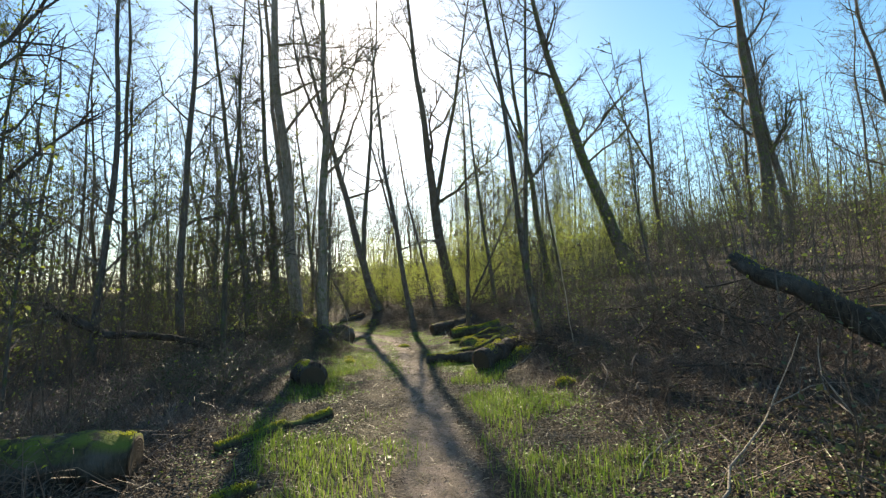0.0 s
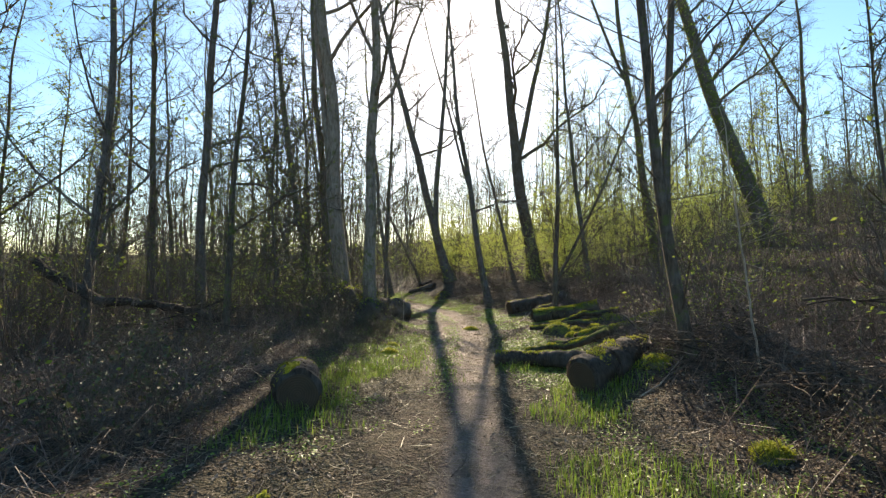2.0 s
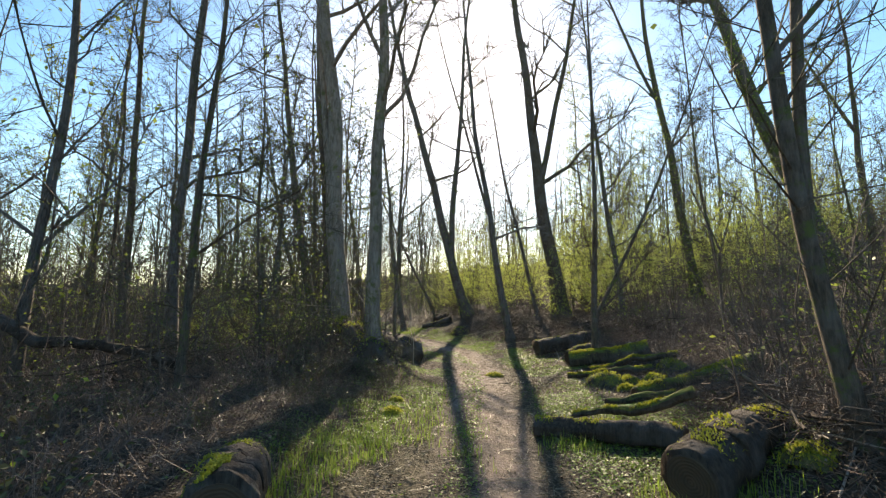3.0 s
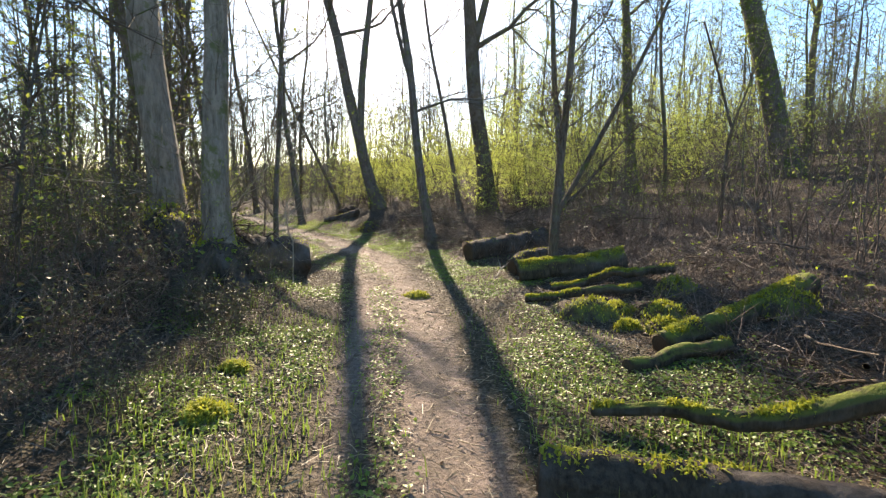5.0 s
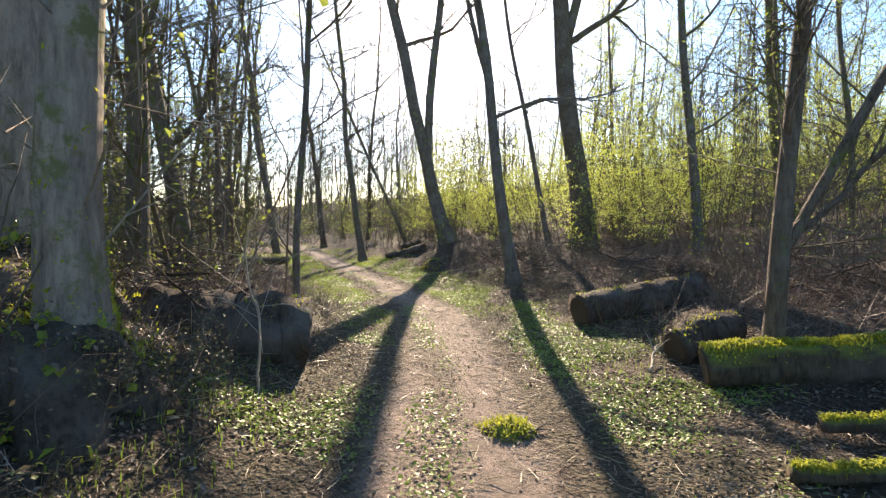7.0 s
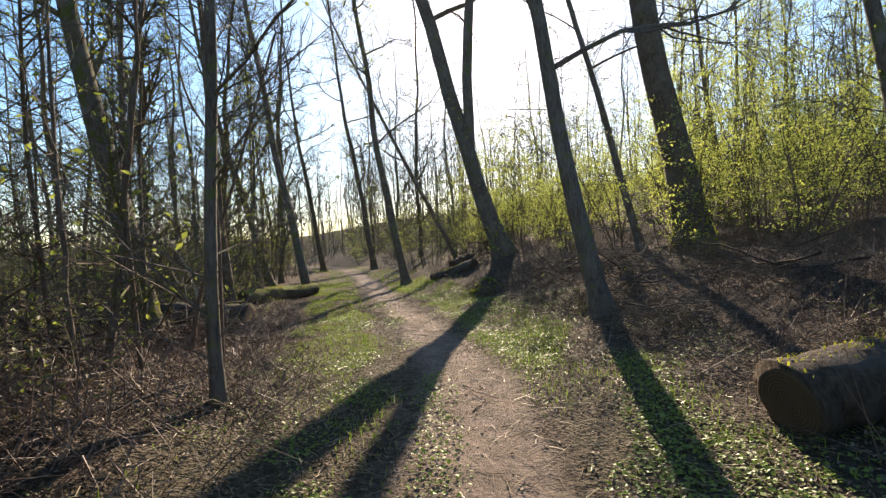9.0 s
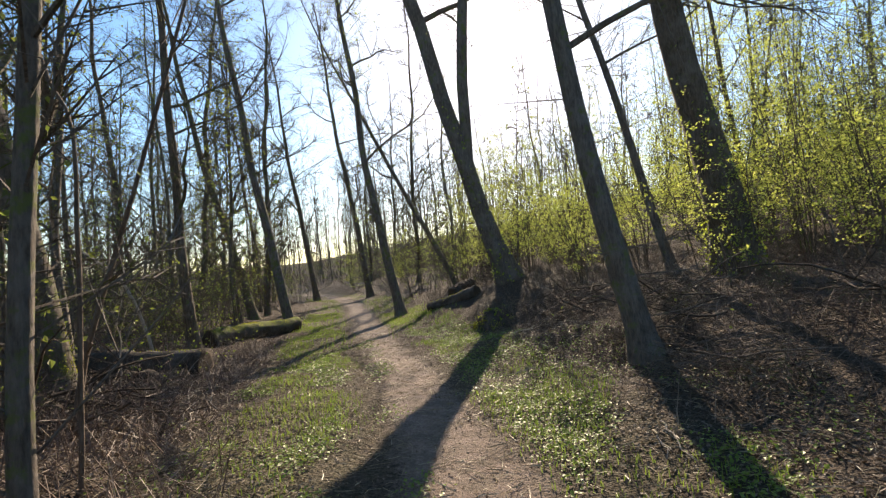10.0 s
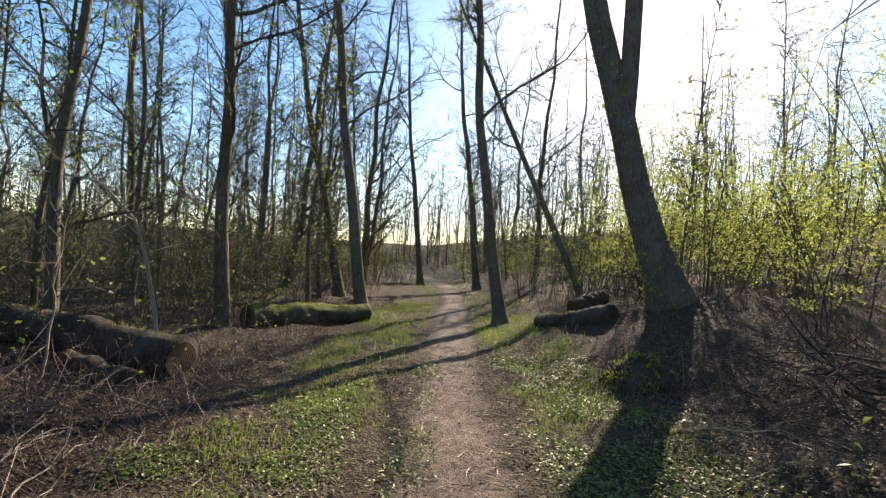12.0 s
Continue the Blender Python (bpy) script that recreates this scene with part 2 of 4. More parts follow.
gx = steps([(-600, 0), (-150, 50), (-50, 8), (-14, 1.0), (-6, 0.25), (3.5, 0.09), (8, 0.25), (20, 0.8), (60, 4), (150, 15), (600, 60)])
gy = steps([(-400, 0), (-40, 40), (-3, 3), (2, 0.2), (26, 0.1), (38, 0.3), (60, 1.0), (150, 6), (700, 60)])
GX, GY = np.meshgrid(gx, gy)
GZ = height(GX, GY)
nx, ny = len(gx), len(gy)
idx = np.arange(nx * ny).reshape(ny, nx)
quads = np.stack([idx[:-1, :-1], idx[:-1, 1:], idx[1:, 1:], idx[1:, :-1]], -1).reshape(-1, 4)
ground = linked("ground", np.stack([GX, GY, GZ], -1).reshape(-1, 3).tolist(), quads.tolist(), ground_mat, smooth=True)
for key, values in (("worn", worn(GX, GY)), ("green", greenness(GX, GY))):
    ground.data.attributes.new(key, "FLOAT", "POINT").data.foreach_set("value", np.ascontiguousarray(values.reshape(-1), np.float32))
tagged(ground, "woodland floor of brown soil with a worn dirt path", "ground", kind="structure")


# ---- mesh builders ----
class Builder:
    def __init__(self):
        self.v, self.f = [], []

    def tube(self, pts, radii, sides, lumps=0.0, cap=False, seed=0):
        """A tapered tube along a polyline, with uneven sides."""
        p = np.asarray(pts, float)
        d = np.gradient(p, axis=0)
        d /= np.linalg.norm(d, axis=1)[:, None] + 1e-9
        ref = np.array([1.0, 0, 0]) if abs(d[0][0]) < 0.8 else np.array([0, 1.0, 0])
        u = np.cross(d, ref)
        u /= np.linalg.norm(u, axis=1)[:, None] + 1e-9
        w = np.cross(d, u)
        a = np.arange(sides) * 2 * np.pi / sides
        r = np.asarray(radii, float)[:, None] * np.ones(sides)[None]
        if lumps:
            along = np.linspace(0, len(p) * 0.7, len(p))[:, None]
            r = r * (1 + lumps * 2 * (vnoise(np.cos(a)[None] * 1.7 + along * 0.25 + seed, np.sin(a)[None] * 1.7 + along * 0.6, 1.0, seed) - 0.5))
        ring = p[:, None] + r[..., None] * (np.cos(a)[None, :, None] * u[:, None] + np.sin(a)[None, :, None] * w[:, None])
        o, n = len(self.v), len(p)
        self.v += ring.reshape(-1, 3).tolist()
        for i in range(n - 1):
            for k in range(sides):
                j = (k + 1) % sides
                self.f.append((o + i * sides + k, o + i * sides + j, o + (i + 1) * sides + j, o + (i + 1) * sides + k))
        if cap:
            self.f.append(tuple(o + k for k in reversed(range(sides))))
            self.f.append(tuple(o + (n - 1) * sides + k for k in range(sides)))
        return self

    def twigs(self, start, way, length, radius, droop=0.0, fine=False, bend=0.12):
        """Many thin three-sided twigs at once: bent ones, or fine straight ones."""
        n = len(start)
        if not n:
            return self
        start, way = np.asarray(start), np.asarray(way)
        way = way / (np.linalg.norm(way, axis=1)[:, None] + 1e-9)
        length, radius = np.asarray(length)[:, None], np.asarray(radius)[:, None]
        side = np.cross(way, rng.normal(size=(n, 3)))
        side /= np.linalg.norm(side, axis=1)[:, None] + 1e-9
        other = np.cross(way, side)
        if fine:
            rows = [start + radius * (math.cos(k * 2.0944) * side + math.sin(k * 2.0944) * other) for k in range(3)] + [start + way * length]
            o = len(self.v)
            self.v += np.stack(rows, 1).reshape(-1, 3).tolist()
            for b in range(o, o + 4 * n, 4):
                self.f += [(b, b + 1, b + 3), (b + 1, b + 2, b + 3), (b + 2, b, b + 3)]
            return self
        mid = start + way * length * 0.55 + side * length * rng.uniform(-bend, bend, (n, 1))
        end = start + way * length + np.array([0, 0, -droop]) * length + side * length * rng.uniform(-bend, bend, (n, 1))
        rows = []
        for c, r in ((start, 1.0), (mid, 0.7)):
            for k in range(3):
                a = k * 2.0944
                rows.append(c + radius * r * (math.cos(a) * side + math.sin(a) * other))
        rows.append(end)
        o = len(self.v)
        self.v += np.stack(rows, 1).reshape(-1, 3).tolist()
        for i in range(n):
            b = o + i * 7
            self.f += [(b, b + 1, b + 4, b + 3), (b + 1, b + 2, b + 5, b + 4), (b + 2, b, b + 3, b + 5), (b + 3, b + 4, b + 6), (b + 4, b + 5, b + 6), (b + 5, b + 3, b + 6)]
        return self

    def leaves(self, at, size, flat=0.3, narrow=0.62):
        """Folded leaves: two triangles a side of the midrib."""
        n = len(at)
        if not n:
            return self
        at = np.asarray(at)
        size = np.broadcast_to(np.asarray(size, float), (n,))[:, None]
        up = rng.normal(size=(n, 3)) * (1 - flat) + np.array([0, 0, 1.0]) * flat * 2
        up /= np.linalg.norm(up, axis=1)[:, None]
        ln = np.cross(up, rng.normal(size=(n, 3)))
        ln /= np.linalg.norm(ln, axis=1)[:, None] + 1e-9
        sd = np.cross(up, ln)
        fold = rng.uniform(0.1, 0.5, (n, 1))
        quad = [at - ln * size * 0.5, at + sd * size * narrow * 0.5 + up * size * 0.3 * fold, at + ln * size * 0.5 - up * size * 0.2 * fold, at - sd * size * narrow * 0.5 + up * size * 0.3 * fold]
        o = len(self.v)
        self.v += np.stack(quad, 1).reshape(-1, 3).tolist()
        for i in range(n):
            b = o + 4 * i
            self.f += [(b, b + 1, b + 2), (b, b + 2, b + 3)]
        return self

    def blades(self, at, length, width, lean=0.5):
        n = len(at)
        at = np.asarray(at)
        length = np.asarray(length)[:, None]
        a = rng.uniform(0, 6.283, n)
        out = np.stack([np.cos(a), np.sin(a), np.zeros(n)], 1)
        across = np.stack([-np.sin(a), np.cos(a), np.zeros(n)], 1) * width
        k = rng.uniform(0.1, 1.0, (n, 1)) * lean
        mid = at + out * length * 0.3 * k + np.array([0, 0, 1.0]) * length * 0.6
        tip = at + out * length * 0.9 * k + np.array([0, 0, 1.0]) * length * (1 - 0.3 * k)
        o = len(self.v)
        self.v += np.stack([at - across, at + across, mid + across * 0.7, mid - across * 0.7, tip], 1).reshape(-1, 3).tolist()
        for i in range(n):
            b = o + 5 * i
            self.f += [(b, b + 1, b + 2, b + 3), (b + 3, b + 2, b + 4)]
        return self

    def done(self, name, mat, parent=None, label="", smooth=False):
        return linked(name, self.v, self.f, mat, parent, label, smooth)


def empty(name, at, label, category, group="", turn=0.0):
    ob = new(name)
    ob.empty_display_size = 0.2
    ob.matrix_basis = pose(*at, 0, 0, turn)
    return tagged(ob, label, category, group)


def wander(r, start, way, length, n, bend, lift=0.0):
    """A crooked line of n steps from start."""
    p, d = [np.array(start, float)], np.array(way, float)
    d /= np.linalg.norm(d)
    for _ in range(n):
        d = d + r.normal(size=3) * bend + np.array([0, 0, lift])
        d /= np.linalg.norm(d)
        p.append(p[-1] + d * length / n)
    return np.array(p)


def limb_mesh(r, b, start, way, length, radius, subs, twigs, tips, sides=5):
    """One limb with its side branches and twigs."""
    segs = 7 if sides > 3 else 5
    line = wander(r, start, way, length, segs, 0.18, 0.05)
    b.tube(line, np.linspace(radius, radius * 0.18, segs + 1), sides)
    lines = [(line, radius)]
    for _ in range(subs):
        f = r.uniform(0.2, 0.95)
        q = line[int(f * segs)]
        w = line[min(segs, int(f * segs) + 1)] - line[int(f * segs)]
        w = w / (np.linalg.norm(w) + 1e-9) + r.normal(size=3) * 0.75 + np.array([0, 0, 0.15])
        ll = length * r.uniform(0.22, 0.5) * (1.15 - f * 0.6)
        n = 4 if sides > 3 else 2
        sub = wander(r, q, w, ll, n, 0.22, 0.04)
        b.tube(sub, np.linspace(radius * 0.42, radius * 0.12, n + 1), 3)
        lines.append((sub, radius * 0.4))
    st, wy, ln, rd = [], [], [], []
    for sub, rad in lines:
        for _ in range(twigs):
            k = r.integers(1, len(sub))
            f = r.random()
            st.append(sub[k - 1] * (1 - f) + sub[k] * f)
            w = sub[k] - sub[k - 1]
            wy.append(w / (np.linalg.norm(w) + 1e-9) + r.normal(size=3) * 0.7)
            ln.append(r.uniform(0.25, 0.9) * min(1.3, 0.4 + length * 0.22))
            rd.append(max(0.004, radius * 0.18))
    b.twigs(st, wy, ln, rd, fine=True)
    for s_, w_, l_ in zip(st, wy, ln):
        tips.append(s_ + w_ / np.linalg.norm(w_) * l_ * r.uniform(0.4, 1.0))


def trunk_line(r, lean, tall, bow, n=26, crook=0.0028):
    """Trunk from the ground up: lean is metres sideways per metre of height low down, bow bends it back."""
    z = np.concatenate([[-0.3, -0.05, 0.12, 0.3, 0.55], np.linspace(0.9, tall, n - 5)])
    wave = lambda: crook * tall * (np.sin(z * r.uniform(0.5, 0.9) + r.uniform(0, 6)) + 0.5 * np.sin(z * r.uniform(1.2, 2.0) + r.uniform(0, 6)))
    k = z / tall
    x = lean[0] * (z - 0.5 * bow * z * k) + wave()
    y = lean[1] * (z - 0.5 * bow * z * k) + wave()
    i0 = np.argmin(np.abs(z))
    return np.stack([x - x[i0], y - y[i0], z], 1)


def spray(r, b, stems, tall, low, count, reach, tips, thick=0.009):
    """Thin side branches all up the stems, each with twigs and finer twigs on them."""
    st, wy, ln = [], [], []
    for i in range(count):
        line, _ = stems[i % len(stems)]
        f = low + (0.98 - low) * r.random()
        q = f * (len(line) - 1.001)
        k = int(q)
        st.append(line[k] * (1 - q + k) + line[k + 1] * (q - k))
        a = r.uniform(0, 6.283)
        wy.append((math.cos(a), math.sin(a), r.uniform(0.0, 1.3)))
        ln.append(reach * (1.15 - 0.6 * f) * r.uniform(0.35, 1.0))
    st, wy, ln = np.array(st), np.array(wy), np.array(ln)
    wy /= np.linalg.norm(wy, axis=1)[:, None]
    b.twigs(st, wy, ln, np.full(count, thick), bend=0.05)
    for many, share, rad in ((5, 0.5, 0.6), (2, 0.5, 0.45)):
        k = np.repeat(np.arange(len(st)), many)
        f = r.uniform(0.25, 0.95, len(k))
        at = st[k] + wy[k] * (ln[k] * f)[:, None]
        w = wy[k] + r.normal(size=(len(k), 3)) * 0.6 + np.array([0, 0, 0.12])
        w /= np.linalg.norm(w, axis=1)[:, None]
        st, wy, ln = at, w, ln[k] * share * r.uniform(0.5, 1.1, len(k))
        b.twigs(st, wy, ln, np.full(len(k), thick * rad), fine=True)
    tips.extend(st + wy * (ln * r.uniform(0.5, 1.0, len(st)))[:, None])


def tree(at, lean, radius, tall, seed, bark, label, group="", bow=0.5, limbs=14, first=0.3, fork=None, leaf=None, leaf_n=0, leaf_size=0.05, ivy=0, ivy_to=6, subs=8, twigs=9, spread=0.3, whole=False, moss_foot=0, sprays=70, reach=2.0, low=0.12, name="tree"):
    r = np.random.default_rng(seed)
    x, y = at
    z = ground_z(x, y)
    ob = empty(name, (x, y, z), label, name, group)
    line = trunk_line(r, lean, tall, bow, crook=0.0055 if whole else 0.0028)
    hgt = line[:, 2]
    rad = radius * (1 - 0.82 * np.clip(hgt / tall, 0, 1) ** 0.85) * (1 + 0.5 * np.exp(-np.clip(hgt, 0, 9) / (1.3 * radius + 0.05)))
    trunk = Builder().tube(line, rad, 7 if whole else 16, 0.09, seed=seed % 50)
    trunk.done("trunk", bark, ob, smooth=True)
    stems = [(line, radius)]
    if fork:
        at_h, way, frac = fork
        k = int(np.argmin(np.abs(hgt - at_h)))
        second = trunk_line(r, way, tall - at_h, 0.3, 19)[4:] + line[k]
        second[0] = line[k]
        Builder().tube(second, np.linspace(rad[k] * frac, rad[k] * 0.1, 15), 10, 0.08, seed=seed % 40).done("trunk", bark, ob, smooth=True)
        stems.append((second, radius * frac))
    tips, crown = [], Builder()
    for i in range(limbs):
        line_, rr = stems[i % len(stems)]
        f = first + (0.97 - first) * ((i + r.random()) / limbs)
        q = f * (len(line_) - 1)
        k = int(q)
        p = line_[k] * (1 - q + k) + line_[min(k + 1, len(line_) - 1)] * (q - k)
        a = r.uniform(0, 6.283) if i % 3 else i * 2.4
        up = r.uniform(0.35, 1.3)
        ll = tall * spread * (1.1 - 0.75 * f) * r.uniform(0.6, 1.2)
        b = crown if whole else Builder()
        limb_mesh(r, b, p, (math.cos(a), math.sin(a), up), ll, max(0.012, rr * (1 - 0.8 * f) * r.uniform(0.3, 0.55)), subs, twigs, tips, 3 if whole else 5)
        if not whole:
            b.done("limb", bark, ob)
    if whole:
        spray(r, crown, stems, tall, low, sprays, reach, tips, 0.011)
        crown.done("crown", bark, ob)
    else:
        fine = Builder()
        spray(r, fine, stems, tall, low, sprays, reach, tips)
        tagged(fine.done("twig_spray", bark, ob), kind="stuff")
    if moss_foot:
        h = np.minimum(r.exponential(0.35, moss_foot), 1.6)
        a = r.normal(size=moss_foot) * 1.3 + 1.9
        c = np.stack([np.interp(h, hgt, line[:, 0]), np.interp(h, hgt, line[:, 1]), h], 1)
        rr = np.interp(h, hgt, rad) * 1.0
        pts = c + np.stack([np.cos(a), np.sin(a), np.zeros(moss_foot)], 1) * rr[:, None]
        pts = pts[vnoise(a * 2, h * 5, 1.0, seed % 9) > 0.38]
        tagged(Builder().blades(pts, r.uniform(0.012, 0.04, len(pts)), 0.007, 2.0).done("moss", moss_mat, ob, "bright green moss sleeve"), kind="stuff")
    if leaf and tips:
        pick = r.integers(0, len(tips), leaf_n)
        pts = np.array(tips)[pick] + r.normal(size=(leaf_n, 3)) * 0.07
        Builder().leaves(pts, r.uniform(0.6, 1.3, leaf_n) * leaf_size).done("foliage", leaf, ob)
    if ivy:
        q = r.uniform(0.02, min(0.98, ivy_to / tall), ivy) * (len(line) - 1)
        k = q.astype(int)
        p = line[k] * (1 - q + k)[:, None] + line[k + 1] * (q - k)[:, None]
        a = r.uniform(0, 6.283, ivy)
        rr = np.interp(p[:, 2], hgt, rad) + np.abs(r.normal(size=ivy)) * 0.035
        p = p + np.stack([np.cos(a), np.sin(a), np.zeros(ivy)], 1) * rr[:, None]
        Builder().leaves(p, r.uniform(0.04, 0.085, ivy), 0.1, 0.8).done("ivy", ivy_leaf, ob, "climbing green ivy leaves")
    return ob


# ---- trees that stand along the walk ----
WALK_TREES = "trees along the path"
TREES = [
    # at, lean, radius, tall, bark, options, label
    ((-4.45, 14.25), (-0.12, 0.0), 0.21, 19, "smooth", dict(moss_foot=1800, bow=1.1, first=0.4, limbs=16, fork=(2.4, (-0.12, 0.05), 0.5), ivy=260, ivy_to=1.2), "tall grey beech with moss at its foot"),
    ((-3.56, 13.67), (0.01, 0.0), 0.16, 17, "smooth", dict(moss_foot=1800, bow=0.2, first=0.35, limbs=14, ivy=160, ivy_to=1.0), "smooth grey trunk with mossy roots"),
    ((-3.9, 27.7), (-0.28, -0.06), 0.26, 20, "grey", dict(bow=0.3, first=0.42, limbs=18, fork=(2.4, (0.09, -0.05), 0.72), ivy=300, ivy_to=7), "big leaning forked tree at the bend of the path"),
    ((0.55, 25.8), (-0.14, -0.03), 0.34, 20, "brown", dict(bow=0.5, first=0.4, limbs=16, fork=(5.5, (0.22, 0.0), 0.6), ivy=420, ivy_to=6), "thick dark leaning trunk with ivy"),
    ((-1.42, 22.0), (-0.19, 0.0), 0.15, 15, "grey", dict(bow=0.7, first=0.34, limbs=12, fork=(4.6, (-0.3, 0.1), 0.6)), "grey leaning tree on the bank"),
    ((-0.45, 26.2), (-0.24, -0.05), 0.10, 12, "grey", dict(bow=0.4, first=0.4, limbs=9), "thin leaning dark trunk"),
    ((9.4, 22.6), (-0.38, -0.03), 0.34, 18, "mossy", dict(bow=0.6, first=0.4, limbs=14, ivy=1700, ivy_to=11), "leaning ivy-clad tree on the slope"),
    ((6.3, 26.5), (-0.15, -0.02), 0.22, 18, "mossy", dict(bow=0.4, first=0.45, limbs=13, ivy=1300, ivy_to=12, fork=(8.5, (-0.4, 0.0), 0.7)), "slender ivy-clad tree on the slope"),
    ((1.85, 8.8), (-0.12, -0.01), 0.075, 10, "brown", dict(bow=0.2, first=0.35, limbs=10, fork=(1.2, (0.05, 0.03), 0.8)), "twin-stemmed dark young tree beside the path"),
    ((0.84, 15.8), (0.02, 0.0), 0.08, 9, "brown", dict(bow=0.3, first=0.16, limbs=14, fork=(0.9, (0.5, 0.1), 0.6), leaf="bud", leaf_n=700), "many-stemmed small tree with a low bough"),
    ((-4.45, 17.75), (0.02, 0.0), 0.056, 13, "grey", dict(bow=0.2, first=0.3, limbs=12), "slim straight trunk by a fallen log"),
    ((-8.2, 20.2), (-0.14, -0.08), 0.19, 15, "mossy", dict(moss_foot=1800, bow=0.3, first=0.3, limbs=13, ivy=200, ivy_to=1.2), "tree with a bright mossy foot"),
    ((-10.2, 24.0), (-0.05, -0.02), 0.12, 15, "brown", dict(bow=0.3, first=0.3, limbs=12), "slim dark tree beside a fallen log"),
    ((-14.5, 30.8), (-0.24, -0.1), 0.17, 16, "brown", dict(bow=0.4, first=0.35, limbs=12), "leaning dark tree behind a log"),
    ((-10.5, 27.7), (-0.16, -0.08), 0.15, 16, "grey", dict(bow=0.5, first=0.35, limbs=12), "leaning grey tree beside a mossy log"),
    ((-18.5, 41.0), (-0.12, -0.08), 0.19, 17, "brown", dict(bow=0.4, first=0.35, limbs=12), "straight brown tree beyond the path"),
    ((-14.8, 41.0), (-0.13, -0.08), 0.20, 18, "brown", dict(bow=0.4, first=0.35, limbs=12, leaf="spring", leaf_n=900), "tall brown tree at the path's end"),
    ((-7.75, 29.5), (-0.12, -0.07), 0.15, 16, "grey", dict(bow=0.4, first=0.4, limbs=12, leaf="spring", leaf_n=3600), "slim tree with fresh buds beside the path"),
    ((-20.0, 26.5), (-0.05, -0.03), 0.15, 16, "brown", dict(bow=0.3, first=0.35, limbs=12), "straight dark tree deep in the wood"),
    ((14.5, 19.5), (-0.06, 0.0), 0.28, 18, "brown", dict(bow=0.2, first=0.3, limbs=14), "dark tree high on the slope"),
    ((15.6, 19.9), (-0.14, 0.0), 0.18, 17, "grey", dict(bow=0.2, first=0.3, limbs=12), "thinner leaning tree high on the slope"),
    ((13.2, 27.0), (-0.02, 0.0), 0.16, 13, "brown", dict(bow=0.2, first=0.42, limbs=9, fork=(5.2, (-0.5, 0.0), 0.75)), "forked tree with a bare crown"),
    ((-7.1, 12.4), (0.03, 0.0), 0.12, 15, "grey", dict(bow=0.2, first=0.3, limbs=13, leaf="bud", leaf_n=300), "slim grey tree among brambles"),
    ((-9.4, 13.5), (-0.02, 0.0), 0.10, 14, "brown", dict(bow=0.2, first=0.3, limbs=12), "thin dark tree among brambles"),
    ((-6.0, 16.6), (-0.08, 0.0), 0.14, 15, "mossy", dict(moss_foot=1800, bow=0.3, first=0.3, limbs=12, ivy=120, ivy_to=1.0), "leaning tree with a mossy foot"),
    ((-4.9, 10.2), (0.05, 0.0), 0.06, 10, "brown", dict(bow=0.2, first=0.25, limbs=12, leaf="bud", leaf_n=200), "thin young tree with fresh buds"),
    ((-6.2, 31.0), (-0.52, 0.0), 0.10, 12, "grey", dict(bow=0.2, first=0.35, limbs=10), "slanting grey tree among fresh green shrubs"),
    ((2.6, 22.6), (-0.10, 0.0), 0.12, 13, "mossy", dict(bow=0.3, first=0.3, limbs=10, ivy=200, ivy_to=5), "slim ivy-clad tree on the bank"),
]
BARKS = dict(smooth=bark_smooth, grey=bark_grey, brown=bark_brown, mossy=bark_mossy)
LEAF = dict(bud=bud_leaf, spring=spring_leaf)
placed = []
for i, (at, lean, radius, tall, bark, opts, label) in enumerate(TREES):
    opts = dict(opts)
    opts["leaf"] = LEAF.get(opts.get("leaf", None if "bare" in label else "bud"))
    opts.setdefault("leaf_n", 260)
    tree(at, lean, radius, tall, 100 + i, BARKS[bark], label, WALK_TREES, **opts)
    placed.append(at)

# ---- the wood around: slim trees, a few shapes copied ----
WOOD = "slim trees of the wood"


def wood_tree(i, radius, tall, bark, leafy, label, limbs, subs, twigs, at, low=0.12, name="tree", group=WOOD, leaf=bud_leaf, leaf_size=0.08):
    q = np.random.default_rng(i + 30)
    return tree(at, tuple(q.normal(size=2) * 0.05), radius, tall, 300 + i, bark, label, group, name=name, limbs=limbs, first=0.2, subs=subs, twigs=twigs, spread=0.23, whole=True, sprays=46, reach=0.13 * tall, low=low,
                leaf=leaf if leafy else None, leaf_n=leafy, leaf_size=leaf_size)


near_shapes = [wood_tree(i, *spec, 21, 6, 7, (-13.0 - 1.3 * i, 6.0 + 2 * i)) for i, spec in enumerate([
    (0.07, 12, bark_brown, 0, "slim dark bare tree in the wood"), (0.09, 14, bark_grey, 600, "slim grey tree with opening buds"), (0.13, 16, bark_brown, 0, "tall brown tree with a bare crown"),
    (0.055, 9, bark_mossy, 1100, "mossy sapling with fresh green leaves"), (0.10, 15, bark_grey, 700, "tall grey tree with fresh buds")])]
far_shapes = [wood_tree(20 + i, *spec, 16, 4, 5, (-30.0 - 2 * i, 40.0 + 2 * i)) for i, spec in enumerate([
    (0.10, 14, bark_brown, 0, "distant slim bare tree"), (0.14, 17, bark_grey, 120, "distant tall tree with buds"), (0.12, 15, bark_brown, 0, "distant brown bare tree"), (0.09, 11, bark_mossy, 240, "distant small tree with fresh leaves")])]
leafy_shapes = [wood_tree(50 + i, *spec, 16, 5, 6, at, 0.14, leaf=spring_leaf, leaf_size=0.07) for i, (spec, at) in enumerate([
    ((0.07, 10.5, bark_grey, 2200, "slim grey tree in fresh yellow-green leaf"), (1.6, 33.5)), ((0.09, 13.0, bark_brown, 2600, "tall slim tree in fresh spring leaf"), (4.2, 36.0))])]
placed += [(1.6, 33.5), (4.2, 36.0)]
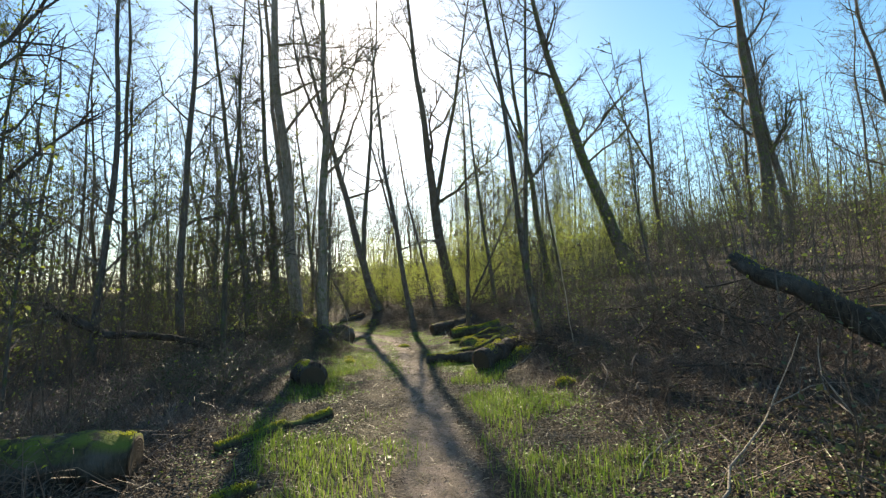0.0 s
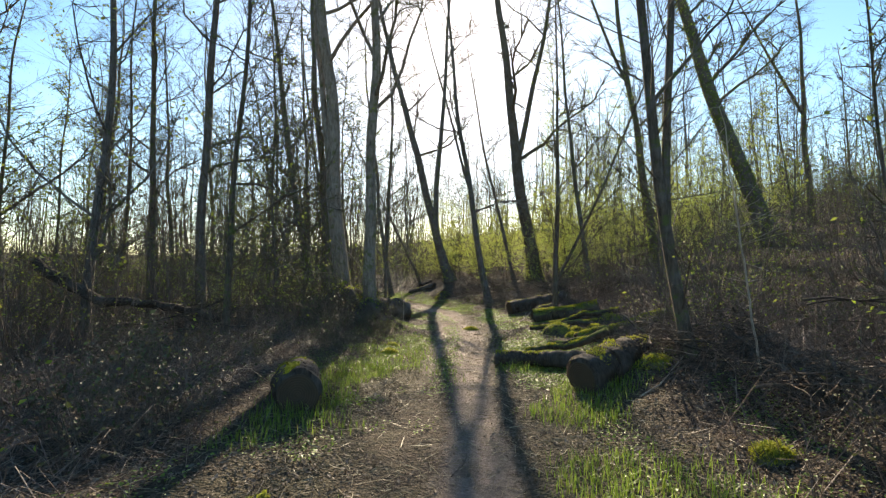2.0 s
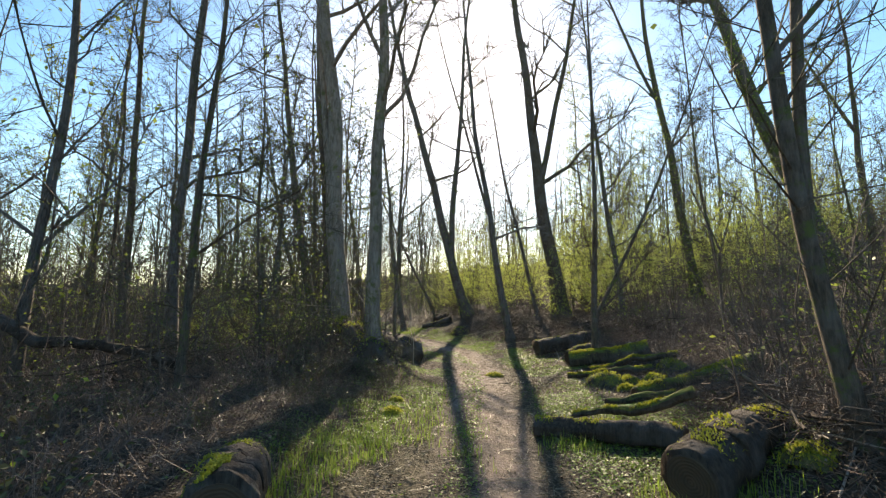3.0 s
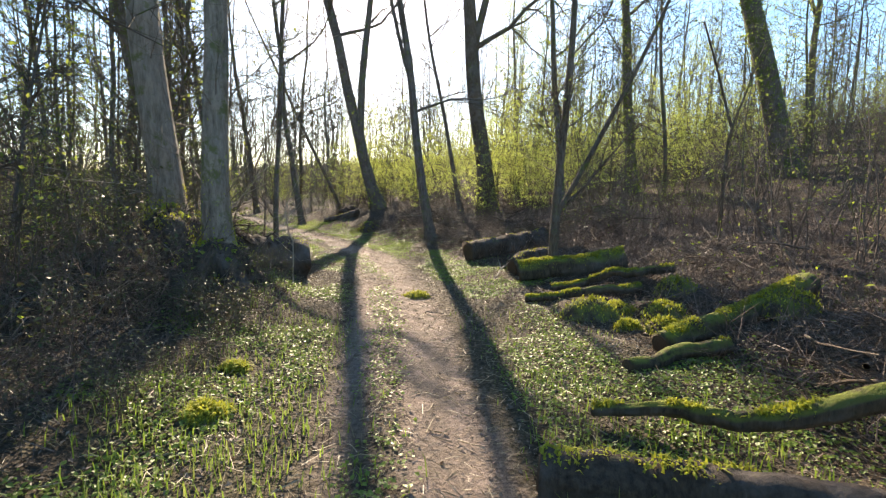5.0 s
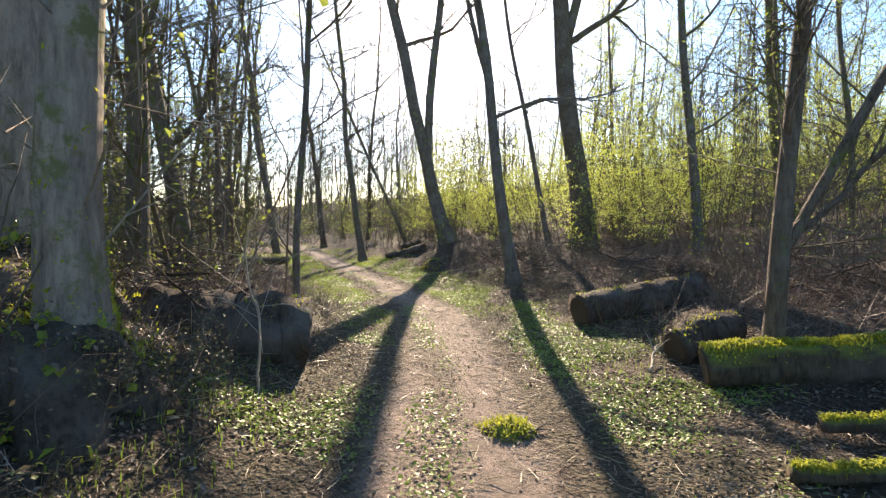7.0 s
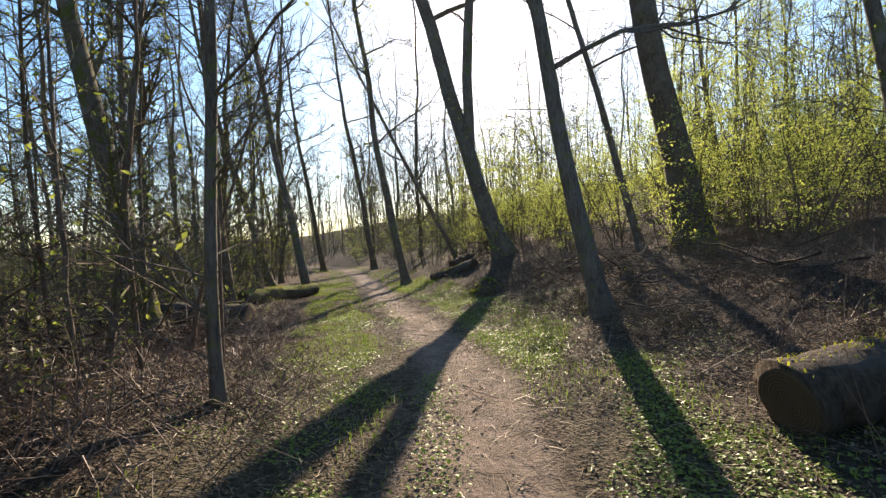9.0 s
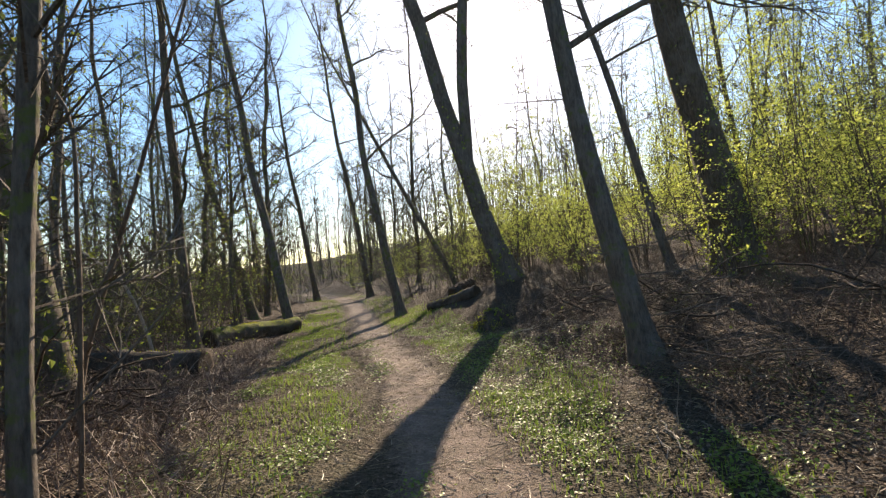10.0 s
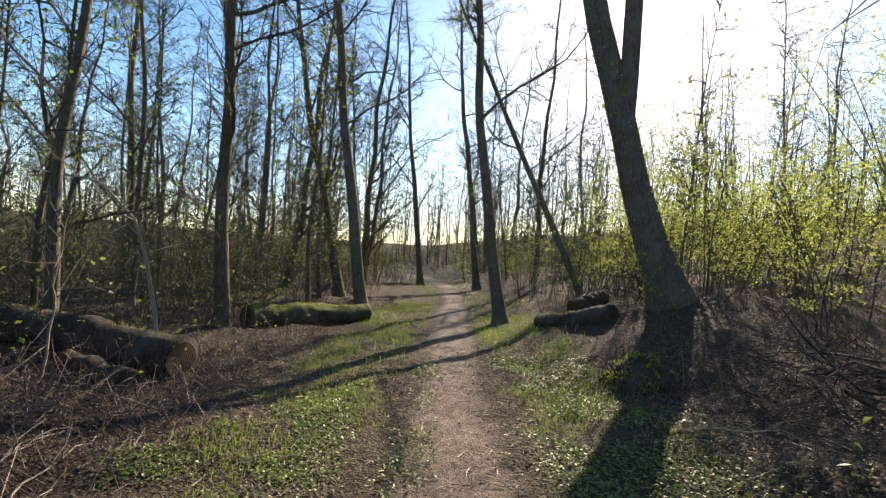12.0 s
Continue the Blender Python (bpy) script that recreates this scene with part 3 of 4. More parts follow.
thin_shapes = [wood_tree(40 + i, *spec, 7, 3, 4, at, 0.06, "sapling", "young saplings of the wood") for i, (spec, at) in enumerate([
    ((0.03, 6.5, bark_brown, 60, "thin brown sapling tangled with twigs"), (-6.6, 17.9)), ((0.024, 5.0, bark_grey, 120, "thin grey sapling with a few fresh leaves"), (-7.4, 19.2)), ((0.038, 8.0, bark_mossy, 160, "slim mossy sapling with opening buds"), (-8.3, 17.2))])]
placed += [(-6.6, 17.9), (-7.4, 19.2), (-8.3, 17.2)]
placed += [(-13.0 - 1.3 * i, 6.0 + 2 * i) for i in range(5)] + [(-30.0 - 2 * i, 40.0 + 2 * i) for i in range(4)]
r = np.random.default_rng(11)


def scatter(shapes, count, xs, ys, gap, keep, tilt=4.0, sizes=(0.85, 1.15)):
    made = tries = 0
    while made < count and tries < 20000:
        tries += 1
        x, y = r.uniform(*xs), r.uniform(*ys)
        s = float(offset(np.array([x]), np.array([y]))[0])
        if not keep(x, y, s) or any((x - a) ** 2 + (y - b) ** 2 < gap * gap for a, b in placed):
            continue
        ob = copy_thing(shapes[r.integers(0, len(shapes))], pose(x, y, ground_z(x, y) - 0.04, r.uniform(-tilt, tilt), r.uniform(-tilt, tilt), r.uniform(0, 360)))
        ob.scale = (r.uniform(*sizes),) * 3
        placed.append((x, y))
        made += 1


def glade(x, y):
    """The open strip through which the sun reaches the path."""
    return y > 18 and -6.5 < x + 0.166 * (y - 16) < 6.5


scatter(near_shapes, 66, (-30, -5), (-2, 40), 1.3, lambda x, y, s: s < -5.0 and not glade(x, y))
scatter(near_shapes, 14, (-8, 24), (22, 44), 1.5, lambda x, y, s: s > 7.0 and not glade(x, y))
scatter(near_shapes, 4, (14, 28), (4, 22), 2.0, lambda x, y, s: s > 12)
scatter(near_shapes, 24, (-38, 4), (31, 58), 2.0, lambda x, y, s: abs(s) > 3.2 and not glade(x, y), 4, (0.9, 1.2))
scatter(near_shapes, 8, (-20, -9), (26, 40), 1.6, lambda x, y, s: s < -3.0 and not glade(x, y), 4, (0.9, 1.3))
scatter(thin_shapes, 10, (-10, -4.9), (13.5, 19.4), 0.55, lambda x, y, s: s < -2.8, 9, (0.7, 1.2))
scatter(thin_shapes, 34, (-20, -4.5), (0, 30), 0.8, lambda x, y, s: s < -4.2, 9, (0.7, 1.3))
scatter(thin_shapes, 26, (2.5, 18), (4, 30), 0.9, lambda x, y, s: s > 4.2 and not glade(x, y), 9, (0.6, 1.2))
scatter(thin_shapes, 18, (-16, 10), (30, 46), 0.9, lambda x, y, s: abs(s) > 3.0, 8, (0.9, 1.4))
scatter(leafy_shapes, 15, (-3, 16), (29, 48), 1.6, lambda x, y, s: x + 0.18 * (y - 16) > 3.4 and s > 6, 6, (0.75, 1.15))
scatter(leafy_shapes, 5, (-24, -9), (34, 50), 2.0, lambda x, y, s: s < -4, 6, (0.75, 1.1))
scatter(far_shapes, 105, (-75, 20), (8, 120), 1.2, lambda x, y, s: abs(s) > 5 and (x < -26 or y > 42))
scatter(far_shapes, 24, (8, 60), (0, 90), 2.0, lambda x, y, s: s > 16)
scatter(far_shapes, 16, (-30, 30), (-34, -8), 2.5, lambda x, y, s: abs(s) > 4)


# ---- fallen logs ----
def frame_along(w):
    """A turn that lays local X along w."""
    return Vector(w).to_track_quat("X", "Z").to_matrix().to_4x4()


def fallen_log(a, b, ra, rb, seed, label, bark=log_bark, moss=0, sink=0.25, lumps=0.07, lift=(0.0, 0.0), name="fallen_log", ends=True, crook=0.012):
    """A lying log from a to b (x, y), sunk in the litter, with sawn ends and moss along its back."""
    r = np.random.default_rng(seed)
    za, zb = ground_z(*a) + ra * (1 - 2 * sink) + lift[0], ground_z(*b) + rb * (1 - 2 * sink) + lift[1]
    mid = np.array([(a[0] + b[0]) / 2, (a[1] + b[1]) / 2, 0.0])
    mid[2] = ground_z(mid[0], mid[1])
    n = 18
    ob = empty(name, tuple(mid), label, "log", "fallen logs")
    t = np.linspace(0, 1, n)[:, None]
    p = np.array([a[0], a[1], za]) * (1 - t) + np.array([b[0], b[1], zb]) * t - mid
    p[1:-1] += np.cumsum(r.normal(size=(n - 2, 3)), axis=0) * crook * np.sin(np.pi * t[1:-1])
    rad = np.linspace(ra, rb, n) * (1 + r.normal(size=n) * 0.03)
    fine_t = np.linspace(0, n - 1, 46)
    fine_p = np.stack([np.interp(fine_t, range(n), p[:, c]) for c in range(3)], 1)
    fine_r = np.interp(fine_t, range(n), rad)
    hull = Builder().tube(fine_p, fine_r, 28, lumps, cap=True, seed=seed)
    v = np.array(hull.v)
    ring = np.arange(len(v)) % 28
    along = np.arange(len(v)) // 28
    axis = fine_p[along]
    plates = 0.2 * (vnoise(ring * 0.9 + seed, along * 0.09, 1.0, seed) - 0.5) + 0.16 * (vnoise(ring * 0.3, along * 0.12 + seed, 1.0, seed + 2) - 0.5)
    plates[ring == 0] = plates[ring == 27]
    hull.v = (axis + (v - axis) * (1 + plates)[:, None]).tolist()
    hull.done("bark", bark, ob, smooth=True)
    if ends:
        for q, rr, w in ((p[0], rad[0], p[0] - p[1]), (p[-1], rad[-1], p[-1] - p[-2])):
            end = Builder().tube([(-0.08, 0, 0), (0.004, 0, 0), (0.012, 0, 0)], [rr * 0.84, rr * 0.86, rr * 0.8], 20, 0.05, cap=True, seed=seed).done("sawn_end", cut_wood, ob, "weathered sawn wood")
            end.matrix_basis = Matrix.Translation(q) @ frame_along(w)
    if moss:
        k = r.uniform(0, n - 1.001, moss)
        i, f = k.astype(int), (k % 1)[:, None]
        a_ = r.normal(size=moss) * 0.5
        d = p[-1] - p[0]
        d = d / np.linalg.norm(d)
        u = np.cross(d, (0, 0, 1.0))
        u /= np.linalg.norm(u)
        v = np.cross(u, d)
        at = p[i] * (1 - f) + p[i + 1] * f + (np.sin(a_)[:, None] * u + np.cos(a_)[:, None] * v) * (rad[i] * 0.97)[:, None]
        keep = vnoise(at[:, 0] + at[:, 2], at[:, 1], 3.0, seed) > 0.42
        at = at[keep]
        tagged(Builder().blades(at, r.uniform(0.012, 0.045, len(at)), 0.007, 1.6).done("moss", moss_mat, ob, "bright yellow-green moss cushion"), kind="stuff")
    return ob


fallen_log((-2.1, 7.38), (-2.42, 8.05), 0.225, 0.21, 1, "short dark log with a moss cap and sawn end", moss=2600, sink=0.16)
fallen_log((0.66, 8.5), (1.55, 9.35), 0.225, 0.2, 2, "thick dark sawn log half under a litter heap", moss=900, sink=0.12, lift=(0.0, -0.2))
fallen_log((-3.12, 15.4), (-4.3, 14.75), 0.34, 0.32, 3, "thick dark sawn log beside two grey trunks", moss=300, sink=0.06, lumps=0.12, lift=(-0.05, -0.32))
fallen_log((-0.45, 18.05), (1.3, 18.9), 0.23, 0.21, 4, "dark log with a sawn end on the verge", moss=300, sink=0.1)
fallen_log((0.28, 16.4), (0.95, 16.75), 0.17, 0.16, 14, "short sawn billet behind a mossy log", moss=160, sink=0.12)
fallen_log((0.3, 15.7), (1.9, 15.5), 0.19, 0.18, 5, "short log thick with moss", log_moss, 2600, sink=0.1)
fallen_log((-0.38, 10.36), (1.0, 9.85), 0.11, 0.12, 6, "low mossy log across the verge", log_bark, 700, sink=0.05)
fallen_log((0.05, 11.0), (1.25, 10.35), 0.035, 0.06, 7, "crooked mossy branch resting on a log", log_moss, 900, sink=0.1, lift=(0.05, 0.42), ends=False, crook=0.014)
fallen_log((0.15, 14.15), (1.7, 14.35), 0.045, 0.055, 8, "thin mossy pole lying on the verge", log_moss, 1400, sink=0.0, ends=False, crook=0.02)
fallen_log((0.62, 14.75), (2.2, 14.5), 0.045, 0.06, 9, "thin mossy pole propped on stones", log_moss, 1300, sink=-0.3, ends=False, crook=0.02)
fallen_log((1.0, 12.2), (2.9, 13.1), 0.1, 0.12, 10, "rotten log under thick moss", log_moss, 2400, sink=0.1, crook=0.012)
fallen_log((0.55, 11.75), (1.5, 12.1), 0.06, 0.07, 21, "short rotten log under moss", log_moss, 1200, sink=0.15, crook=0.012)
fallen_log((-2.6, 3.95), (-4.1, 3.5), 0.19, 0.2, 11, "mossy dark log among brambles", log_moss, 600, sink=0.05)
fallen_log((-2.2, 4.5), (-1.42, 5.75), 0.04, 0.055, 12, "thin mossy branch on the grass verge", log_moss, 500, sink=0.0, ends=False, crook=0.02)
fallen_log((-1.75, 3.3), (-1.45, 3.55), 0.045, 0.05, 22, "stub of a mossy branch in grass", log_moss, 220, sink=0.0, ends=False)
fallen_log((-8.15, 22.3), (-11.4, 21.6), 0.23, 0.26, 13, "long dark sawn log beside the path", moss=300, sink=0.05)
fallen_log((-7.9, 21.7), (-8.9, 21.5), 0.12, 0.12, 23, "short split billet with a pale end", sink=0.05)
fallen_log((-10.3, 24.5), (-9.95, 27.2), 0.22, 0.2, 15, "mossy log along the verge", log_moss, 1600, sink=0.1)
fallen_log((-4.75, 27.5), (-6.3, 28.2), 0.17, 0.15, 16, "dark log lying at the foot of a tree", moss=200, sink=0.3)
fallen_log((-5.7, 28.5), (-5.4, 29.4), 0.17, 0.16, 17, "sawn log end on the bank", sink=0.05)
fallen_log((2.85, 4.45), (3.6, 2.7), 0.07, 0.14, 18, "broken dead trunk leaning over the slope", log_bark, 300, sink=0.1, lift=(1.22, -0.6), crook=0.03)
fallen_log((4.2, 5.6), (6.6, 5.0), 0.1, 0.12, 19, "mossy dead bough lying on the slope", log_moss, 900, sink=-0.6, ends=False, crook=0.04)
fallen_log((-5.6, 11.0), (-8.8, 10.2), 0.07, 0.1, 20, "dead bough hung low in the brambles", log_bark, 0, sink=0.1, lift=(0.15, 1.4), ends=False, crook=0.05)


def moss_mound(at, size, tall, seed, label, mat=moss_mat):
    """A low cushion of moss: a lumpy dome with tufts all over."""
    r = np.random.default_rng(seed)
    z = ground_z(*at)
    ob = empty("moss_mound", (*at, z), label, "moss", "moss mounds")
    b = Builder()
    rings, around = 7, 18
    for i in range(rings):
        f = i / (rings - 1)
        for k in range(around):
            a = k * 2 * math.pi / around
            q = size * (1 - f) ** 0.6 * (0.75 + 0.5 * float(vnoise(math.cos(a) * 1.5 + seed, math.sin(a) * 1.5, 1.0, seed)))
            b.v.append((math.cos(a) * q, math.sin(a) * q * 0.8, tall * (1 - (1 - f) ** 2) * (0.8 + 0.4 * float(vnoise(math.cos(a) * 2, math.sin(a) * 2 + f * 2, 1.0, seed + 3))) - 0.03))
    for i in range(rings - 1):
        for k in range(around):
            j = (k + 1) % around
            b.f.append((i * around + k, i * around + j, (i + 1) * around + j, (i + 1) * around + k))
    pts = np.array(b.v)
    b.done("cushion", log_moss if mat is moss_mat else straw_mat, ob, smooth=True)
    k = r.integers(0, len(pts), 900)
    at_ = pts[k] * r.uniform(0.9, 1.02, (900, 1)) + r.normal(size=(900, 3)) * size * 0.06
    tagged(Builder().blades(at_, r.uniform(0.015, 0.05, 900), 0.006, 1.6).done("moss", mat, ob), kind="stuff")
    return ob


moss_mound((-1.26, 14.6), 0.2, 0.09, 1, "yellow-green mossy grass tuft on the worn path")
for i, (x, y, size, tall) in enumerate([(1.5, 8.75, 0.2, 0.1), (2.0, 9.1, 0.16, 0.08), (1.35, 9.5, 0.16, 0.1), (0.75, 13.35, 0.3, 0.2), (1.15, 13.6, 0.22, 0.16), (1.5, 13.2, 0.28, 0.22), (1.3, 12.7, 0.22, 0.14), (1.9, 13.8, 0.25, 0.2), (1.0, 12.9, 0.15, 0.1), (2.4, 12.6, 0.3, 0.2), (-2.25, 10.9, 0.16, 0.08), (-2.4, 11.6, 0.12, 0.06), (1.75, 6.9, 0.16, 0.1)]):
    moss_mound((x, y), size, tall, 10 + i, "bright yellow-green moss cushion among litter")


def root_stool(at, size, tall, seed, label):
    """A dark burr of old roots and soil: a lumpy dome with root ridges running out, moss and ivy on it."""
    r = np.random.default_rng(seed)
    z = ground_z(*at)
    ob = empty("root_stool", (*at, z), label, "tree roots")
    b, rings, around = Builder(), 14, 44
    for i in range(rings):
        f = i / (rings - 1)
        for k in range(around):
            a = k * 2 * math.pi / around
            lobe = 1 + (0.24 * math.cos(5 * a + seed) + 0.12 * math.cos(9 * a + 2)) * (1 - f)
            q = size * (1 - f) ** 0.75 * lobe * (0.75 + 0.5 * float(vnoise(math.cos(a) * 2.5 + seed + f * 2, math.sin(a) * 2.5, 1.0, seed)))
            x, y = math.cos(a) * q, math.sin(a) * q
            b.v.append((x, y, tall * (1 - (1 - f) ** 1.5) * (0.7 + 0.6 * float(vnoise(x * 5, y * 5, 1.0, seed + 3))) + (1 - f) * (ground_z(at[0] + x, at[1] + y) - z) - 0.05 * (1 - f)))
    for i in range(rings - 1):
        for k in range(around):
            j = (k + 1) % around
            b.f.append((i * around + k, i * around + j, (i + 1) * around + j, (i + 1) * around + k))
    pts = np.array(b.v)
    b.done("burr", log_bark, ob, smooth=True)
    k = r.integers(0, len(pts) - around * 2, 2600)
    at_ = pts[k] + r.normal(size=(2600, 3)) * 0.05
    litter = pts[r.integers(0, len(pts), 500)] + r.normal(size=(500, 3)) * 0.03
    tagged(Builder().leaves(litter, r.uniform(0.02, 0.05, 500), 0.4, 0.6).done("leaf_litter", litter_mat, ob, "dead leaves caught on the roots"), kind="stuff")
    at_ = at_[vnoise(at_[:, 0], at_[:, 1] + at_[:, 2], 4.0, seed) > 0.56]
    tagged(Builder().blades(at_, r.uniform(0.015, 0.045, len(at_)), 0.007, 1.8).done("moss", moss_mat, ob, "yellow-green moss tufts"), kind="stuff")
    k = r.integers(0, len(pts), 90)
    Builder().leaves(pts[k] * 1.04 + np.array([0, 0, 0.02]), r.uniform(0.04, 0.08, 90), 0.3, 0.8).done("ivy", ivy_leaf, ob, "sparse green ivy leaves")
    for _ in range(7):
        k = int(r.integers(0, around * 5))
        way = (pts[k][0], pts[k][1], 0.9)
        line = wander(r, pts[k] * 0.95, way, r.uniform(0.3, 0.8), 6, 0.25)
        Builder().tube(line, np.linspace(0.009, 0.003, 7), 5).done("shoot", twig_mat, ob)
    return ob


root_stool((-3.52, 13.5), 0.46, 0.3, 3, "dark mossy root burr at the foot of two trunks")
root_stool((-4.3, 14.0), 0.52, 0.34, 5, "dark root mass with ivy below a grey trunk")
root_stool((-3.95, 25.2), 0.36, 0.26, 7, "low dark stump overgrown with litter and moss")


# ---- shrubs: fresh green thicket and bare undergrowth ----
def shrub(seed, stems, tall, spread, leaf, leaf_n, leaf_size, label, group, stem_mat, radius=0.012, at=(0, 0), twigs=5, name="shrub"):
    r = np.random.default_rng(seed)
    ob = empty(name, (*at, ground_z(*at)), label, "shrub", group)
    b, tips = Builder(), []
    st, wy, ln, rd = [], [], [], []
    for _ in range(stems):
        a = r.uniform(0, 6.283)
        q = np.array([math.cos(a), math.sin(a), 0]) * r.uniform(0, spread)
        line = wander(r, q - np.array([0, 0, 0.1]), (math.cos(a) * 0.25, math.sin(a) * 0.25, 1), tall * r.uniform(0.5, 1.0), 6, 0.11, 0.03)
        b.tube(line, np.linspace(radius, radius * 0.35, 7), 3)
        for _ in range(twigs * 3):
            k = r.integers(2, 7)
            f = r.random()
            st.append(line[k - 1] * (1 - f) + line[k] * f)
            wy.append(np.array([r.normal(), r.normal(), r.uniform(-0.1, 0.9)]))
            ln.append(r.uniform(0.25, 0.85) * tall * 0.3)
            rd.append(radius * 0.3)
    b.twigs(st, wy, ln, rd, fine=True)
    tagged(b.done("brushwood", stem_mat, ob), kind="stuff")
    if leaf_n:
        k = r.integers(0, len(st), leaf_n)
        w = np.array(wy)[k]
        w /= np.linalg.norm(w, axis=1)[:, None]
        pts = np.array(st)[k] + w * (np.array(ln)[k] * r.uniform(0.2, 1.05, leaf_n))[:, None] + r.normal(size=(leaf_n, 3)) * 0.03
        Builder().leaves(pts, r.uniform(0.6, 1.35, leaf_n) * leaf_size, 0.35).done("foliage", leaf, ob)
    return ob


GREEN, BARE = "fresh green shrubs at the bend", "bare undergrowth shrubs"
green_shapes = [shrub(500 + i, 9, tall, 0.5, spring_leaf, int(1.6 * n), 0.046, "shrub with fresh yellow-green spring leaves", GREEN, bark_brown, 0.014, at) for i, (tall, n, at) in enumerate([(5.0, 1500, (-5.6, 31.5)), (4.2, 1300, (-2.0, 29.2)), (5.8, 1700, (2.6, 28.4)), (3.2, 1000, (-6.8, 33.0))])]
bare_shapes = [shrub(600 + i, 16, tall, 0.8, bud_leaf, n, 0.045, "thin bare undergrowth stems with a few buds", BARE, bramble_wood, 0.010, at, 7, "bare_shrub") for i, (tall, n, at, bramble_wood) in enumerate([(2.2, 90, (-6.5, 9.0), twig_mat), (3.0, 220, (-8.0, 15.5), twig_mat), (1.6, 60, (3.6, 11.5), twig_mat), (2.6, 380, (5.5, 15.0), bark_mossy)])]
placed += [(-5.6, 31.5), (-2.0, 29.2), (2.6, 28.4), (-6.8, 33.0), (-6.5, 9.0), (-8.0, 15.5), (3.6, 11.5), (5.5, 15.0)]
r = np.random.default_rng(21)
scatter(green_shapes, 46, (-8, 12), (26, 40), 0.9, lambda x, y, s: s > 3.4, 6)
scatter(green_shapes, 18, (-1, 10), (23.5, 30), 0.9, lambda x, y, s: s > 5.0, 6, (0.85, 1.15))
scatter(green_shapes, 30, (-30, 6), (33, 56), 1.0, lambda x, y, s: abs(s) > 2.4, 6, (0.6, 1.0))
scatter(green_shapes, 30, (4, 34), (30, 62), 1.2, lambda x, y, s: s > 8, 6, (0.8, 1.3))
scatter(green_shapes, 6, (-10, -6), (14, 19.5), 0.7, lambda x, y, s: s < -3.5, 8, (0.22, 0.45))
scatter(green_shapes, 30, (-42, -13), (30, 60), 1.2, lambda x, y, s: s < -5, 8, (0.4, 0.75))
scatter(bare_shapes, 46, (-34, 30), (34, 64), 1.0, lambda x, y, s: abs(s) > 3.0, 8, (1.2, 2.0))
scatter(bare_shapes, 74, (-20, -3), (0, 30), 0.75, lambda x, y, s: s < -3.4, 8, (0.7, 1.3))
scatter(bare_shapes, 70, (2, 16), (2, 28), 0.7, lambda x, y, s: s > 3.2 and not (y > 11 and s < 5.0), 8, (0.7, 1.3))


BUSH = "bramble bushes beside the path"
dark_leaf = leaf_material("bramble_leaf", [(0.06, 0.075, 0.03), (0.10, 0.115, 0.04), (0.085, 0.065, 0.04), (0.07, 0.09, 0.03)], 0.25, 0.55)
bush_shapes = [shrub(650 + i, 26, tall, 0.55, dark_leaf, n, 0.04, "low dark bramble bush with small leaves", BUSH, twig_mat, 0.005, at, 6, "bramble_bush") for i, (tall, n, at) in enumerate([(0.9, 420, (-4.6, 12.6)), (0.7, 320, (-3.9, 11.3)), (1.1, 520, (-5.4, 13.6))])]
placed += [(-4.6, 12.6), (-3.9, 11.3), (-5.4, 13.6)]
scatter(bush_shapes, 34, (-8, -2.8), (3, 17), 0.6, lambda x, y, s: s < -2.5, 8, (0.6, 1.2))
scatter(bush_shapes, 12, (-5.0, -2.9), (11.6, 14.2), 0.35, lambda x, y, s: s < -1.7, 8, (0.5, 0.8))
scatter(bush_shapes, 14, (-3.5, -2.2), (8.6, 13.6), 0.3, lambda x, y, s: -2.5 < s < -1.5, 8, (0.35, 0.6))
scatter(bush_shapes, 16, (2.2, 6.5), (2.5, 13), 0.7, lambda x, y, s: s > 2.5, 8, (0.6, 1.2))
scatter(bush_shapes, 10, (-2.5, 4), (17, 24), 0.7, lambda x, y, s: s > 2.6, 8, (0.5, 0.9))


def strew(shapes, part_name, count, xs, ys, keep, seed, sizes, name, mat, label):
    """Many far copies joined into one mesh."""
    q = np.random.default_rng(seed)
    b = Builder()
    stock = []
    for ob in shapes:
        me = [c for c in ob.children if c.name.split(".")[0] == part_name][0].data
        stock.append((np.array([v.co for v in me.vertices]), [tuple(f.vertices) for f in me.polygons]))
    made = 0
    while made < count:
        x, y = q.uniform(*xs), q.uniform(*ys)
        if not keep(x, y, float(offset(np.array([x]), np.array([y]))[0])):
            continue
        v, f = stock[q.integers(0, len(stock))]
        a, k = q.uniform(0, 6.283), q.uniform(*sizes)
        c, d = math.cos(a) * k, math.sin(a) * k
        o = len(b.v)
        b.v += np.stack([x + v[:, 0] * c - v[:, 1] * d, y + v[:, 0] * d + v[:, 1] * c, ground_z(x, y) + v[:, 2] * k], 1).tolist()
        b.f += [tuple(o + i for i in t) for t in f]
        made += 1
    tagged(b.done(name, mat), label, "undergrowth", kind="stuff")


def deep(x, y, s):
    return (s < -5 and (x < -18 or y > 28)) or s > 10


for part_name, mat, seed in (("brushwood", twig_mat, 91), ("foliage", bud_leaf, 91)):
    strew(bare_shapes, part_name, 120, (-50, 32), (6, 60), deep, seed, (0.9, 1.6), "undergrowth", mat, "deep undergrowth of thin stems and buds")


